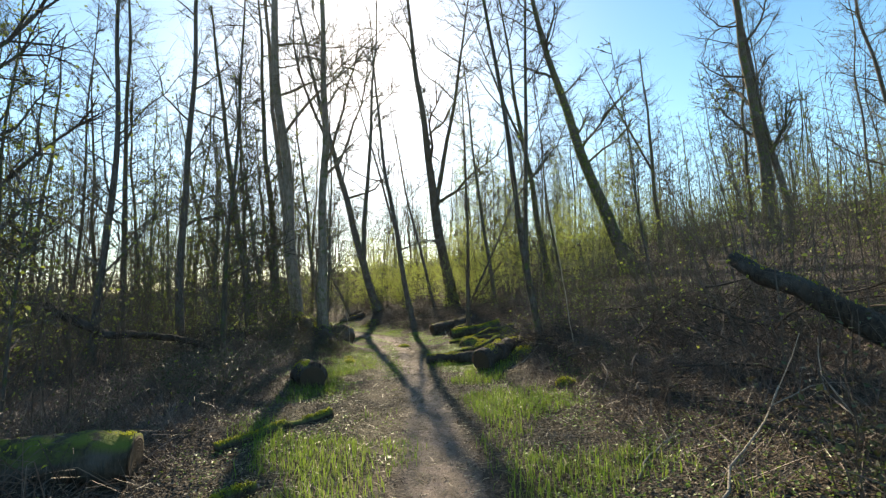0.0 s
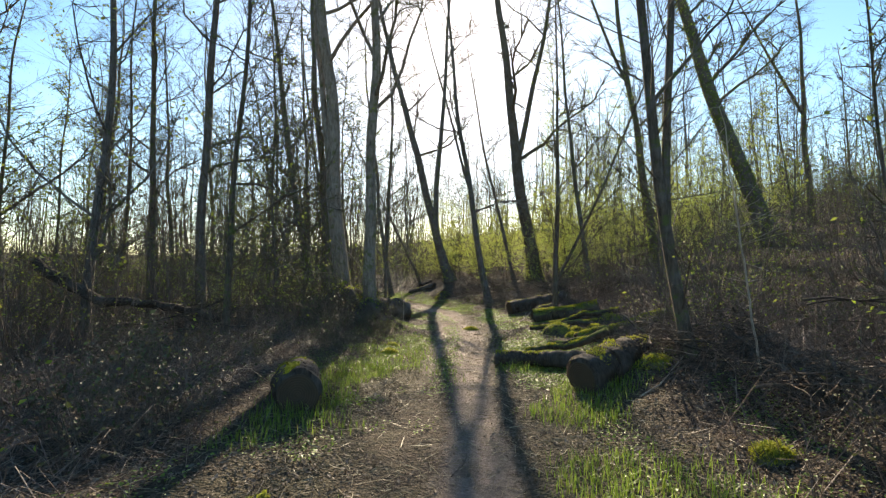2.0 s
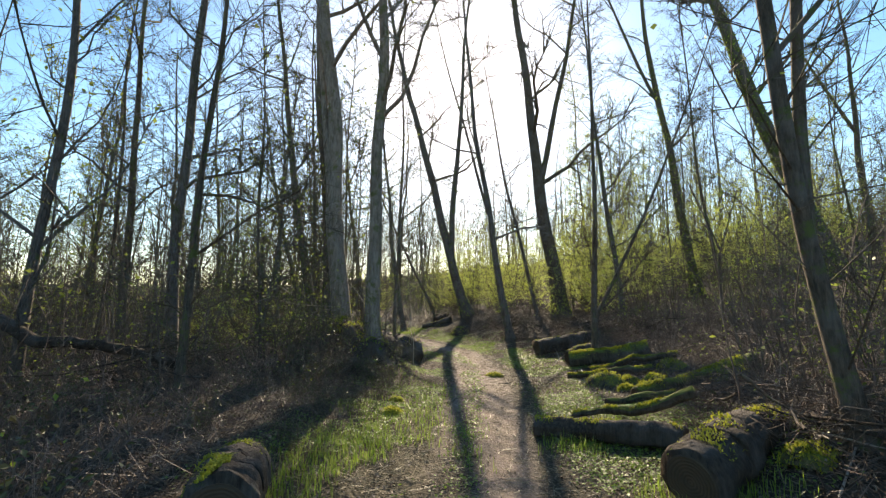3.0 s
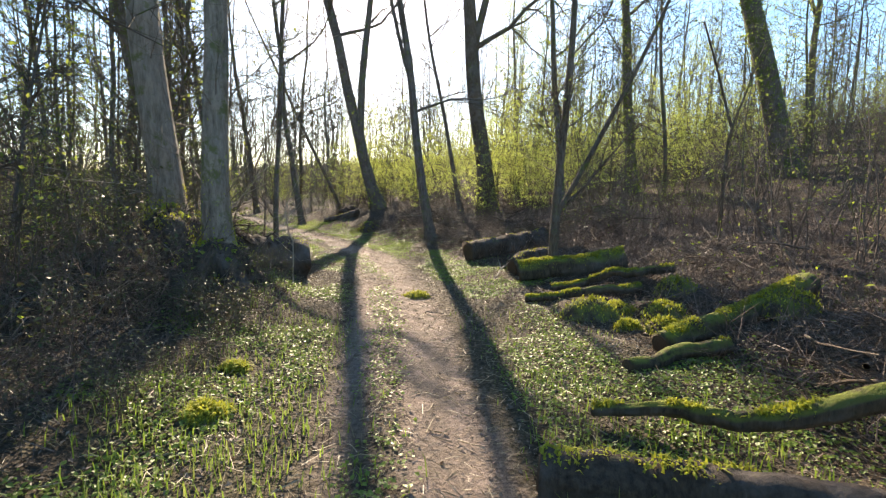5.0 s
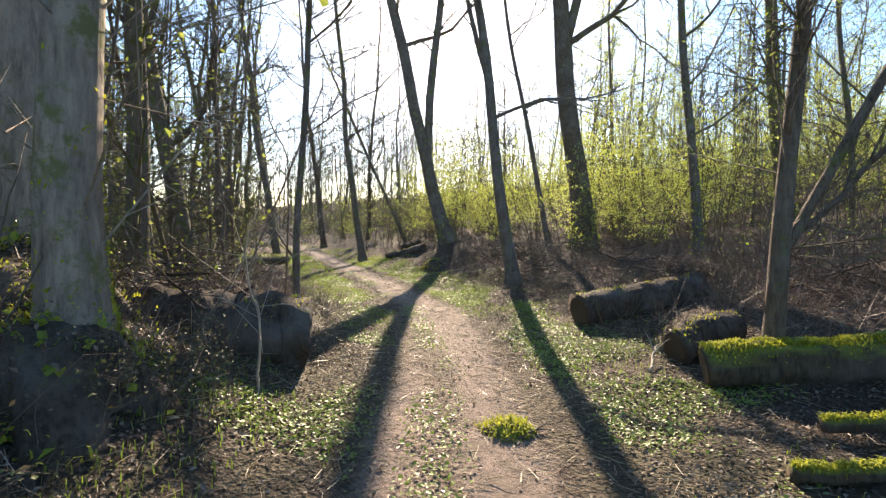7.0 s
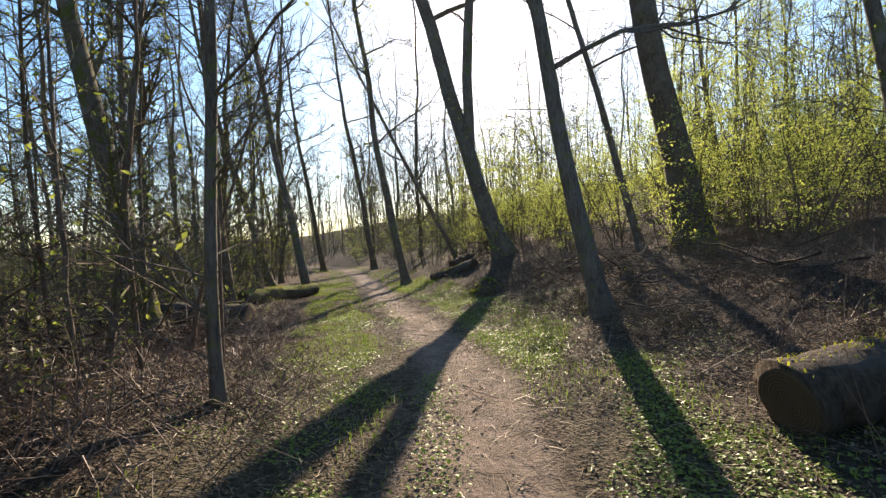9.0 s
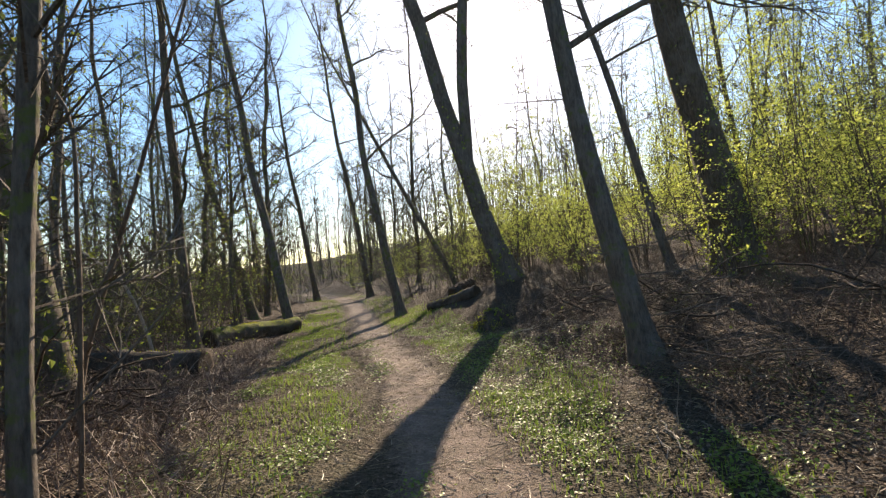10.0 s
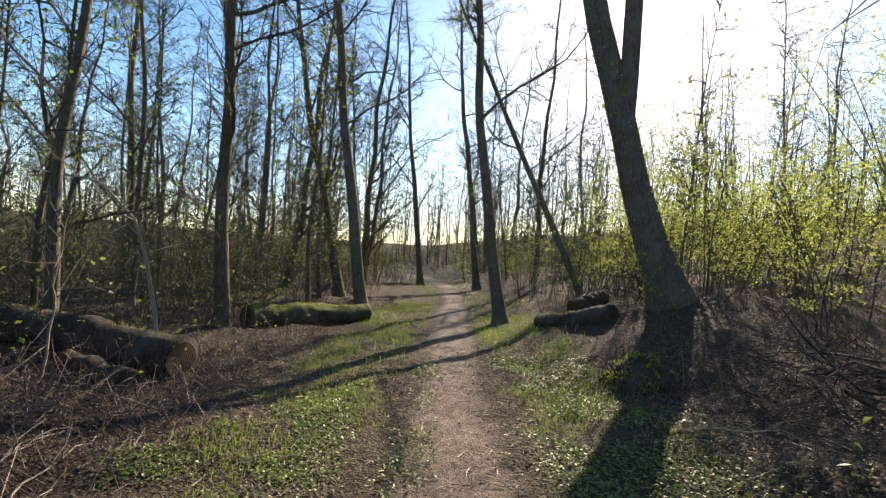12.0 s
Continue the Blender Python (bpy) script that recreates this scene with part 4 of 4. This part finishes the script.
for part_name, mat in (("brushwood", twig_mat), ("foliage", bud_leaf)):
    strew(bare_shapes, part_name, 80, (-30, -7), (5, 30), lambda x, y, s: s < -6, 95, (0.8, 1.3), "undergrowth", mat, "brown undergrowth thicket among slim trees")
    strew(bare_shapes, part_name, 60, (-32, 4), (29, 62), lambda x, y, s: 2.3 < abs(s) < 12, 93, (0.6, 1.3), "undergrowth", mat, "undergrowth of thin stems beyond the bend")


# ---- ground cover ----
def on_ground(n, xs, ys, seed, keep, lift=0.0):
    q = np.random.default_rng(seed)
    x, y = q.uniform(*xs, n), q.uniform(*ys, n)
    s = offset(x, y)
    m = q.random(n) < keep(x, y, s)
    x, y = x[m], y[m]
    return np.stack([x, y, height(x, y) + lift], 1)


def patchy(x, y, scale, seed, low=0.4, high=0.65):
    return np.clip((vnoise(x, y, scale, seed) - low) / (high - low), 0, 1)


def band(s, a, b, soft=0.3):
    return np.clip((s - a) / soft + 0.5, 0, 1) * np.clip((b - s) / soft + 0.5, 0, 1)


q = np.random.default_rng(5)
grass_at = on_ground(560000, (-14, 3.5), (0.8, 32), 51, lambda x, y, s: ((band(s, -1.85, -0.6) * (0.8 + 0.45 * band(y, 4, 10, 2)) + 0.3 * band(s, -0.8, -0.05) * band(y, -2, 11, 2)) + band(s, 0.62, 1.9) * (0.85 + 0.5 * band(y, 5, 11, 2)) * (1 - 0.6 * band(y, 11, 20, 2))) * patchy(x, y, 1.4, 7, 0.4, 0.62) * (1 - 0.55 * band(y, 10, 18, 3)) * (1 - 0.85 * band(s, -3, -1.2) * band(y, 15.5, 19.5, 1)))
tagged(Builder().blades(grass_at, q.uniform(0.03, 0.05, len(grass_at)) + 0.1 * q.random(len(grass_at)) ** 1.5 * band(grass_at[:, 1], -5, 11, 2) + 0.03 * q.random(len(grass_at)), 0.0036, 0.9).done("grass", grass_mat), "fresh green grass along the path's edges", "grass", kind="stuff")
far_grass = on_ground(24000, (-24, -5), (24, 46), 52, lambda x, y, s: band(np.abs(s), 0.5, 2.2) * 0.8 * patchy(x, y, 0.7, 7))
tagged(Builder().blades(far_grass, q.uniform(0.06, 0.18, len(far_grass)), 0.006, 0.9).done("grass", grass_mat), "sunlit grass verge beyond the bend", "grass", kind="stuff")
herb_at = on_ground(560000, (-6.5, 3.2), (2, 26), 53, lambda x, y, s: (band(s, -2.2, -0.75) * 0.8 + band(s, 0.75, 2.8) * 0.8 + 0.4 * band(s, -0.4, -0.08, 0.2)) * patchy(x, y, 1.6, 9, 0.42, 0.62) * (1 - 0.75 * band(s, 1.7, 9, 0.5) * band(y, 16, 40, 2)) * (0.3 + 0.7 * band(y, 8, 27, 3)) * 0.95 * (1 - 0.85 * band(s, -3, -1.2) * band(y, 15.5, 19.5, 1)), 0.022)
tagged(Builder().leaves(herb_at, q.uniform(0.014, 0.036, len(herb_at)), 0.6, 0.85).done("herbs", herb_mat), "low glossy green woodland herbs", "herbs", kind="stuff")
litter_at = on_ground(90000, (-13, 8), (0.5, 34), 54, lambda x, y, s: (band(np.abs(s), 0.75, 6.5, 0.6) + 0.06) * (0.35 + 0.65 * patchy(x, y, 0.9, 4, 0.3, 0.6)), 0.012)
tagged(Builder().leaves(litter_at, q.uniform(0.016, 0.046, len(litter_at)), 0.55, 0.6).done("leaf_litter", litter_mat), "dry brown and grey dead leaves", "leaf litter", kind="stuff")
near_litter = on_ground(230000, (-7, 3.4), (1.5, 26), 57, lambda x, y, s: (band(np.abs(s), 0.75, 3.0, 0.5) + 0.13) * (0.4 + 0.6 * patchy(x, y, 1.3, 4, 0.3, 0.6)) * 0.8, 0.01)
tagged(Builder().leaves(near_litter, q.uniform(0.014, 0.04, len(near_litter)), 0.5, 0.6).done("leaf_litter", litter_mat), "small dry leaf fragments beside the path", "leaf litter", kind="stuff")
straw_at = on_ground(110000, (-8, 2), (0.8, 26), 55, lambda x, y, s: (band(s, -1.3, 0.05) * 0.6 * (1 - 0.5 * band(y, 9, 26, 3)) + 0.15 * band(s, 0, 1.2)) * patchy(x, y, 2.0, 12), 0.012)
tagged(Builder().twigs(straw_at, np.stack([q.normal(size=len(straw_at)), q.normal(size=len(straw_at)), q.uniform(0, 0.35, len(straw_at))], 1), q.uniform(0.04, 0.12, len(straw_at)), np.full(len(straw_at), 0.0018)).done("dry_grass", straw_mat), "flattened pale dry grass on the path", "dry grass", kind="stuff")
bits_at = on_ground(40000, (-8, 3), (2, 27), 56, lambda x, y, s: band(np.abs(s), 0, 3.0) * 0.6, 0.012)
tagged(Builder().twigs(bits_at, np.stack([q.normal(size=len(bits_at)), q.normal(size=len(bits_at)), q.uniform(0, 0.12, len(bits_at))], 1), q.uniform(0.04, 0.22, len(bits_at)), q.uniform(0.0015, 0.004, len(bits_at))).done("twig_litter", straw_mat), "small dead twigs strewn over the path", "twigs", kind="stuff")

# dead bramble and bracken stems
for seed, n, xs, ys, keep, low, high, label in [
        (61, 40000, (-13, -1.6), (-1, 27), lambda x, y, s: (band(s, -11, -2.3, 0.7) + 0.7 * band(s, -2.4, -1.35) * band(y, 15.5, 19.5, 1)) * (0.35 + 0.65 * patchy(x, y, 0.5, 3, 0.3, 0.6)) * 0.75, 0.25, 0.9, "dark tangle of dead brambles and bracken"),
        (62, 42000, (1.5, 13), (0, 30), lambda x, y, s: band(s, 2.4, 11, 0.9) * (0.3 + 0.7 * patchy(x, y, 0.5, 6, 0.3, 0.6)) * 0.55 + 0.5 * band(s, 1.9, 5, 0.6) * band(y, 2.5, 12, 1), 0.25, 0.95, "brown tangle of dead stems on the slope"),
        (63, 26000, (-4, 7), (17, 32), lambda x, y, s: band(s, 2.1, 8, 0.8) * (0.4 + 0.6 * patchy(x, y, 0.7, 15, 0.3, 0.6)) * 0.7, 0.2, 0.75, "dead grassy stems on the bank")]:
    at = on_ground(n, xs, ys, seed, keep, -0.02)
    at_fine = seed != 61
    m = len(at)
    way = np.stack([q.normal(size=m) * 0.7, q.normal(size=m) * 0.7, np.abs(q.normal(size=m)) * 0.8 + 0.12], 1)
    tagged(Builder().twigs(at, way, q.uniform(low, high, m), q.uniform(0.002, 0.0055, m), 0.35, fine=at_fine).done("bramble_thicket", bramble_mat), label, "brambles", kind="stuff")
thatch_at = np.concatenate([on_ground(34000, (-9, -1.4), (0, 25), 66, lambda x, y, s: band(s, -8, -1.9, 0.6)), on_ground(38000, (1.2, 9), (0, 30), 67, lambda x, y, s: band(s, 1.9, 8, 0.6))])
m = len(thatch_at)
tagged(Builder().twigs(thatch_at, np.stack([q.normal(size=m), q.normal(size=m), np.abs(q.normal(size=m)) * 0.7 + 0.1], 1), q.uniform(0.1, 0.4, m), q.uniform(0.002, 0.005, m), fine=True).done("thatch", bramble_mat), "brown thatch of dead bracken and stalks", "thatch", kind="stuff")
low_leaf = np.concatenate([on_ground(9000, (-13, -2), (0, 27), 64, lambda x, y, s: band(s, -10, -2.6) * patchy(x, y, 0.5, 8, 0.45, 0.7)), on_ground(9000, (2, 13), (2, 30), 65, lambda x, y, s: band(s, 3.0, 11) * patchy(x, y, 0.5, 8, 0.45, 0.7))])
low_leaf[:, 2] += q.uniform(0.05, 0.8, len(low_leaf)) ** 1.5
tagged(Builder().leaves(low_leaf, q.uniform(0.025, 0.055, len(low_leaf)), 0.4).done("bramble_leaves", ivy_leaf), "scattered green bramble leaves in the undergrowth", "leaves", kind="stuff")

# far wood behind everything
q = np.random.default_rng(77)
n = 850
ang, dist = q.uniform(-1.45, 1.25, n), q.uniform(52, 150, n)
fx, fy = np.sin(ang) * dist - 4, np.cos(ang) * dist + 12
keep = np.abs(offset(fx, fy)) > 5
fx, fy = fx[keep], fy[keep]
fz = height(fx, fy)
n = len(fx)
b = Builder()
tall = q.uniform(9, 22, n)
b.twigs(np.stack([fx, fy, fz - 0.5], 1), np.stack([q.normal(size=n) * 0.06, q.normal(size=n) * 0.06, np.ones(n)], 1), tall, q.uniform(0.05, 0.11, n))
for _ in range(24):
    h = q.uniform(0.12, 0.95, n)
    b.twigs(np.stack([fx + q.normal(size=n) * 0.3, fy, fz + tall * h], 1), np.stack([q.normal(size=n), q.normal(size=n), q.uniform(0.3, 1.5, n)], 1), q.uniform(1.0, 3.6, n) * (1.2 - 0.6 * h), np.full(n, 0.035), fine=True)
for _ in range(46):
    h = q.uniform(0.4, 1.08, n)
    b.twigs(np.stack([fx + q.normal(size=n) * 1.3, fy + q.normal(size=n) * 0.8, fz + tall * h], 1), np.stack([q.normal(size=n), q.normal(size=n), q.uniform(0.2, 1.8, n)], 1), q.uniform(0.8, 2.6, n), np.full(n, 0.026), fine=True)
tagged(b.done("far_wood", bark_brown), "distant bare woodland closing the view", "woodland", kind="stuff")
m = 34000
ang, dist = q.uniform(-1.45, 1.25, m), q.uniform(45, 150, m)
ux, uy = np.sin(ang) * dist - 4, np.cos(ang) * dist + 12
keep = np.abs(offset(ux, uy)) > 4
ux, uy = ux[keep], uy[keep]
m = len(ux)
b = Builder()
b.twigs(np.stack([ux, uy, height(ux, uy) - 0.2], 1), np.stack([q.normal(size=m) * 0.4, q.normal(size=m) * 0.4, np.ones(m)], 1), q.uniform(0.6, 3.2, m), q.uniform(0.012, 0.035, m), fine=True)
tagged(b.done("far_undergrowth", twig_mat), "distant brown undergrowth below the trees", "undergrowth", kind="stuff")
m = 40000
ang, dist = q.uniform(-1.45, 1.25, m), q.uniform(42, 130, m)
ux, uy = np.sin(ang) * dist - 4, np.cos(ang) * dist + 12
keep = np.abs(offset(ux, uy)) > 4
ux, uy = ux[keep], uy[keep]
tagged(Builder().leaves(np.stack([ux, uy, height(ux, uy) + q.uniform(0.2, 3.6, len(ux)) ** 1.2], 1), q.uniform(0.10, 0.24, len(ux)), 0.3).done("far_leaves", bud_leaf), "haze of fresh leaves in distant undergrowth", "leaves", kind="stuff")


# ---- single dead sticks ----
pale_wood = bark_material("weathered_stick", (0.2, 0.165, 0.13), (0.42, 0.36, 0.29), (0.2, 0.2, 0.1), 0.05)
STICKS = [
    ((3.4, 4.47), (2.67, 2.89), 0.012, "pale"),
    ((1.45, 2.7), (2.83, 3.89), 0.010, "pale"),
    ((1.33, 3.35), (1.97, 4.06), 0.008, "pale"),
    ((1.97, 10.13), (1.52, 8.62), 0.016, "pale"),
    ((1.12, 9.02), (2.29, 10.72), 0.009, "pale"),
    ((1.16, 8.1), (2.73, 10.09), 0.009, "pale"),
    ((-6.04, 19.98), (-6.75, 20.72), 0.009, "pale"),
    ((-5.97, 20.38), (-6.71, 21.02), 0.008, "pale"),
    ((-1.53, 20.14), (-1.42, 19.46), 0.009, "pale"),
    ((-1.11, 13.74), (-0.88, 13.57), 0.009, "dark"),
    ((-1.2, 14.49), (-1.03, 14.66), 0.012, "dark"),
    ((-0.07, 15.93), (0.22, 16.59), 0.014, "pale"),
    ((-1.69, 11.8), (-1.55, 12.02), 0.007, "dark"),
    ((-2.73, 18.91), (-2.32, 18.55), 0.006, "dark"),
    ((-2.47, 18.27), (-2.41, 18.82), 0.006, "dark"),
    ((-0.45, 6.41), (-0.36, 6.63), 0.006, "dark"),
    ((-3.37, 23.65), (-2.6, 23.65), 0.008, "pale"),
    ((-3.07, 21.96), (-2.68, 21.92), 0.008, "pale"),
    ((-1.6, 19.98), (-1.58, 19.49), 0.008, "pale"),
    ((-6.66, 7.14), (-5.77, 7.55), 0.008, "pale"),
    ((-1.73, 11.79), (-1.56, 12.02), 0.007, "dark"),
    ((-5.75, 19.73), (-6.91, 20.87), 0.008, "pale"),
]


def stick(a, b, radius, mat, seed, label):
    """A crooked dead stick with one or two side shoots, resting on what lies under its ends."""
    q = np.random.default_rng(seed)
    start = np.array([a[0], a[1], ground_z(*a) + radius])
    end = np.array([b[0], b[1], ground_z(*b) + radius + 0.04])
    ob = empty("dead_stick", tuple(start), label, "stick", "dead sticks on the ground")
    n = 9
    t = np.linspace(0, 1, n)[:, None]
    line = (end - start) * t
    size = np.linalg.norm(end - start)
    line[1:-1] += np.cumsum(q.normal(size=(n - 2, 3)), axis=0) * 0.018 * size
    line[:, 2] = np.maximum(line[:, 2], height(start[0] + line[:, 0], start[1] + line[:, 1]) - start[2] + radius)
    Builder().tube(line, np.linspace(radius, radius * 0.45, n), 7, 0.15, cap=True, seed=seed).done("stem", mat, ob, smooth=True)
    for k in range(2):
        i = int(q.integers(3, 7))
        w = (line[i + 1] - line[i]) / np.linalg.norm(line[i + 1] - line[i]) + np.array([q.normal() * 0.6, q.normal() * 0.6, 0.5])
        side = wander(q, line[i], w, size * q.uniform(0.2, 0.4), 4, 0.15)
        Builder().tube(side, np.linspace(radius * 0.6, radius * 0.25, 5), 5).done("side_shoot", mat, ob)
    return ob


for i, (a, b, radius, tone) in enumerate(STICKS):
    stick(a, b, radius, pale_wood if tone == "pale" else twig_mat, 700 + i, "pale weathered dead stick on litter" if tone == "pale" else "small dark dead stick on the path")


def sapling(at, points, radius, mat, label, seed):
    """A thin bent stem that springs from the ground through the given heights."""
    q = np.random.default_rng(seed)
    ob = empty("sapling", (*at, ground_z(*at)), label, "sapling", "thin saplings")
    k = np.linspace(0, len(points) - 1, 15)
    pts = np.array(points, float)
    line = np.stack([np.interp(k, range(len(points)), pts[:, c]) for c in range(3)], 1) + np.concatenate([[[0, 0, 0]], np.cumsum(q.normal(size=(14, 3)), axis=0) * 0.012])
    Builder().tube(line, np.linspace(radius, radius * 0.4, 15), 8, 0.1, seed=seed % 30).done("stem", mat, ob, smooth=True)
    st = line[q.integers(4, 15, 26)]
    way = q.normal(size=(26, 3)) + np.array([0, 0, 0.6])
    Builder().twigs(st, way, q.uniform(0.2, 0.8, 26), np.full(26, radius * 0.25)).done("twig_spray", mat, ob)["kind"] = "stuff"
    return ob


sapling((-4.95, 18.3), [(0, 0, -0.1), (0.05, 0, 1.2), (0.0, 0.05, 2.2), (-0.35, 0.1, 2.9), (-0.6, 0.1, 3.8)], 0.018, twig_mat, "thin crooked sapling beside the path", 1)
sapling((-5.6, 18.0), [(0, 0, -0.1), (-0.1, 0, 1.5), (0.1, 0.1, 3.0), (0.2, 0.1, 5.0)], 0.025, twig_mat, "thin dark sapling beside the path", 2)
sapling((-5.2, 17.2), [(0, 0, -0.1), (-0.05, 0, 1.2), (-0.3, 0.1, 2.4), (-0.3, 0.2, 4.4)], 0.022, twig_mat, "thin brown sapling with side twigs", 3)
sapling((-6.1, 19.0), [(0, 0, -0.1), (0.25, 0, 0.8), (0.6, 0.1, 1.7), (1.3, 0.2, 3.6)], 0.03, twig_mat, "slanting dark sapling among brambles", 4)
sapling((-9.9, 22.9), [(0, 0, -0.1), (-0.2, -0.1, 0.8), (-0.6, -0.2, 1.7), (-1.2, -0.5, 2.3), (-2.0, -0.9, 2.4)], 0.035, pale_wood, "pale sapling bowed over in an arch", 5)
sapling((-8.6, 21.2), [(0, 0, -0.1), (-0.05, 0, 0.5), (-0.1, 0, 1.0), (0.05, 0, 1.5)], 0.014, pale_wood, "short pale dead stem", 6)
sapling((-2.95, 14.4), [(0, 0, -0.1), (0.02, 0, 0.5), (-0.03, 0, 0.9), (0.0, 0, 1.2)], 0.011, pale_wood, "thin pale dead stem before a log", 7)
sapling((2.35, 8.3), [(0, 0, -0.1), (-0.1, 0, 0.8), (-0.2, 0, 1.6), (-0.35, 0, 2.6)], 0.012, pale_wood, "thin pale stem beside a dark trunk", 8)
sapling((3.4, 15.6), [(0, 0, -0.1), (0.0, 0, 1.0), (0.05, 0, 1.9), (-0.5, 0, 3.4)], 0.035, bark_brown, "small forked sapling on the slope", 9)
sapling((3.4, 15.62), [(0, 0, -0.1), (0.0, 0, 1.0), (0.05, 0, 1.9), (0.5, 0.1, 3.2)], 0.03, bark_brown, "small forked sapling stem on the slope", 10)


# ---- piles of dead brushwood ----
def brush_pile(at, wide, tall, seed, label, mat, many=330):
    """A heap of fallen branches and fine twigs lying across one another."""
    q = np.random.default_rng(seed)
    ob = empty("brush_pile", (*at, ground_z(*at)), label, "brushwood", "piles of dead brushwood")
    for k in range(7):
        a, b = q.uniform(0, 6.283), q.uniform(-0.35, 0.35)
        mid = np.array([q.normal() * wide * 0.3, q.normal() * wide * 0.3, q.uniform(0.1, 0.75) * tall])
        d = np.array([math.cos(a), math.sin(a), b])
        line = wander(q, mid - d * wide * 0.8, d, wide * q.uniform(1.2, 2.0), 8, 0.14)
        line[:, 2] = np.maximum(line[:, 2], height(at[0] + line[:, 0], at[1] + line[:, 1]) - ground_z(*at) + 0.02)
        Builder().tube(line, np.linspace(0.014, 0.005, 9) * q.uniform(0.6, 1.3), 6, 0.15, seed=seed % 20).done("branch", mat, ob, smooth=True)
    x, y = q.normal(size=many) * wide * 0.5, q.normal(size=many) * wide * 0.5
    up = np.clip(1 - (x * x + y * y) / (wide * wide * 1.3), 0.05, 1)
    z = height(at[0] + x, at[1] + y) - ground_z(*at) + q.random(many) * tall * up
    way = np.stack([q.normal(size=many), q.normal(size=many), q.normal(size=many) * 0.45 + 0.15], 1)
    b = Builder().twigs(np.stack([x, y, z], 1), way, q.uniform(0.3, 1.1, many) * wide * 0.7, q.uniform(0.002, 0.0055, many), 0.2)
    tagged(b.done("brushwood", mat, ob), kind="stuff")
    return ob


for i, (x, y, wide, tall, tone) in enumerate([
        (3.3, 4.7, 1.0, 0.8, 0), (4.4, 6.0, 1.2, 0.9, 0), (3.3, 6.9, 0.9, 0.7, 0), (2.6, 9.4, 0.8, 0.6, 1), (4.8, 4.4, 1.0, 0.8, 0), (2.5, 7.6, 0.6, 0.4, 1), (4.3, 8.3, 1.1, 0.8, 0), (2.3, 5.4, 0.6, 0.35, 1),
        (-5.6, 10.6, 1.1, 0.7, 0), (-5.0, 15.4, 0.8, 0.6, 0), 
        (2.6, 14.6, 0.8, 0.5, 1), (1.55, 9.0, 0.5, 0.55, 1), (2.1, 8.6, 0.6, 0.5, 0), (1.9, 11.3, 0.7, 0.45, 1), (1.0, 19.0, 0.6, 0.5, 0), (-3.9, 15.0, 0.45, 0.6, 0), (2.3, 17.4, 0.9, 0.7, 0), (1.6, 19.9, 0.9, 0.6, 0), (0.5, 21.6, 1.0, 0.6, 0), (-0.9, 20.9, 0.7, 0.4, 1), (-1.2, 22.4, 0.6, 0.6, 0), (-2.4, 24.4, 0.8, 0.5, 0), (-0.8, 24.0, 1.0, 0.5, 1),
        (-6.4, 19.4, 0.8, 0.5, 0), (-7.4, 21.0, 0.6, 0.25, 1), (-5.9, 17.4, 0.8, 0.7, 0), (-4.7, 28.6, 0.8, 0.5, 0)]):
    brush_pile((x, y), wide, tall, 900 + i, "dark heap of fallen branches and twigs" if tone == 0 else "heap of pale and brown dead twigs", log_bark if tone == 0 else twig_mat)
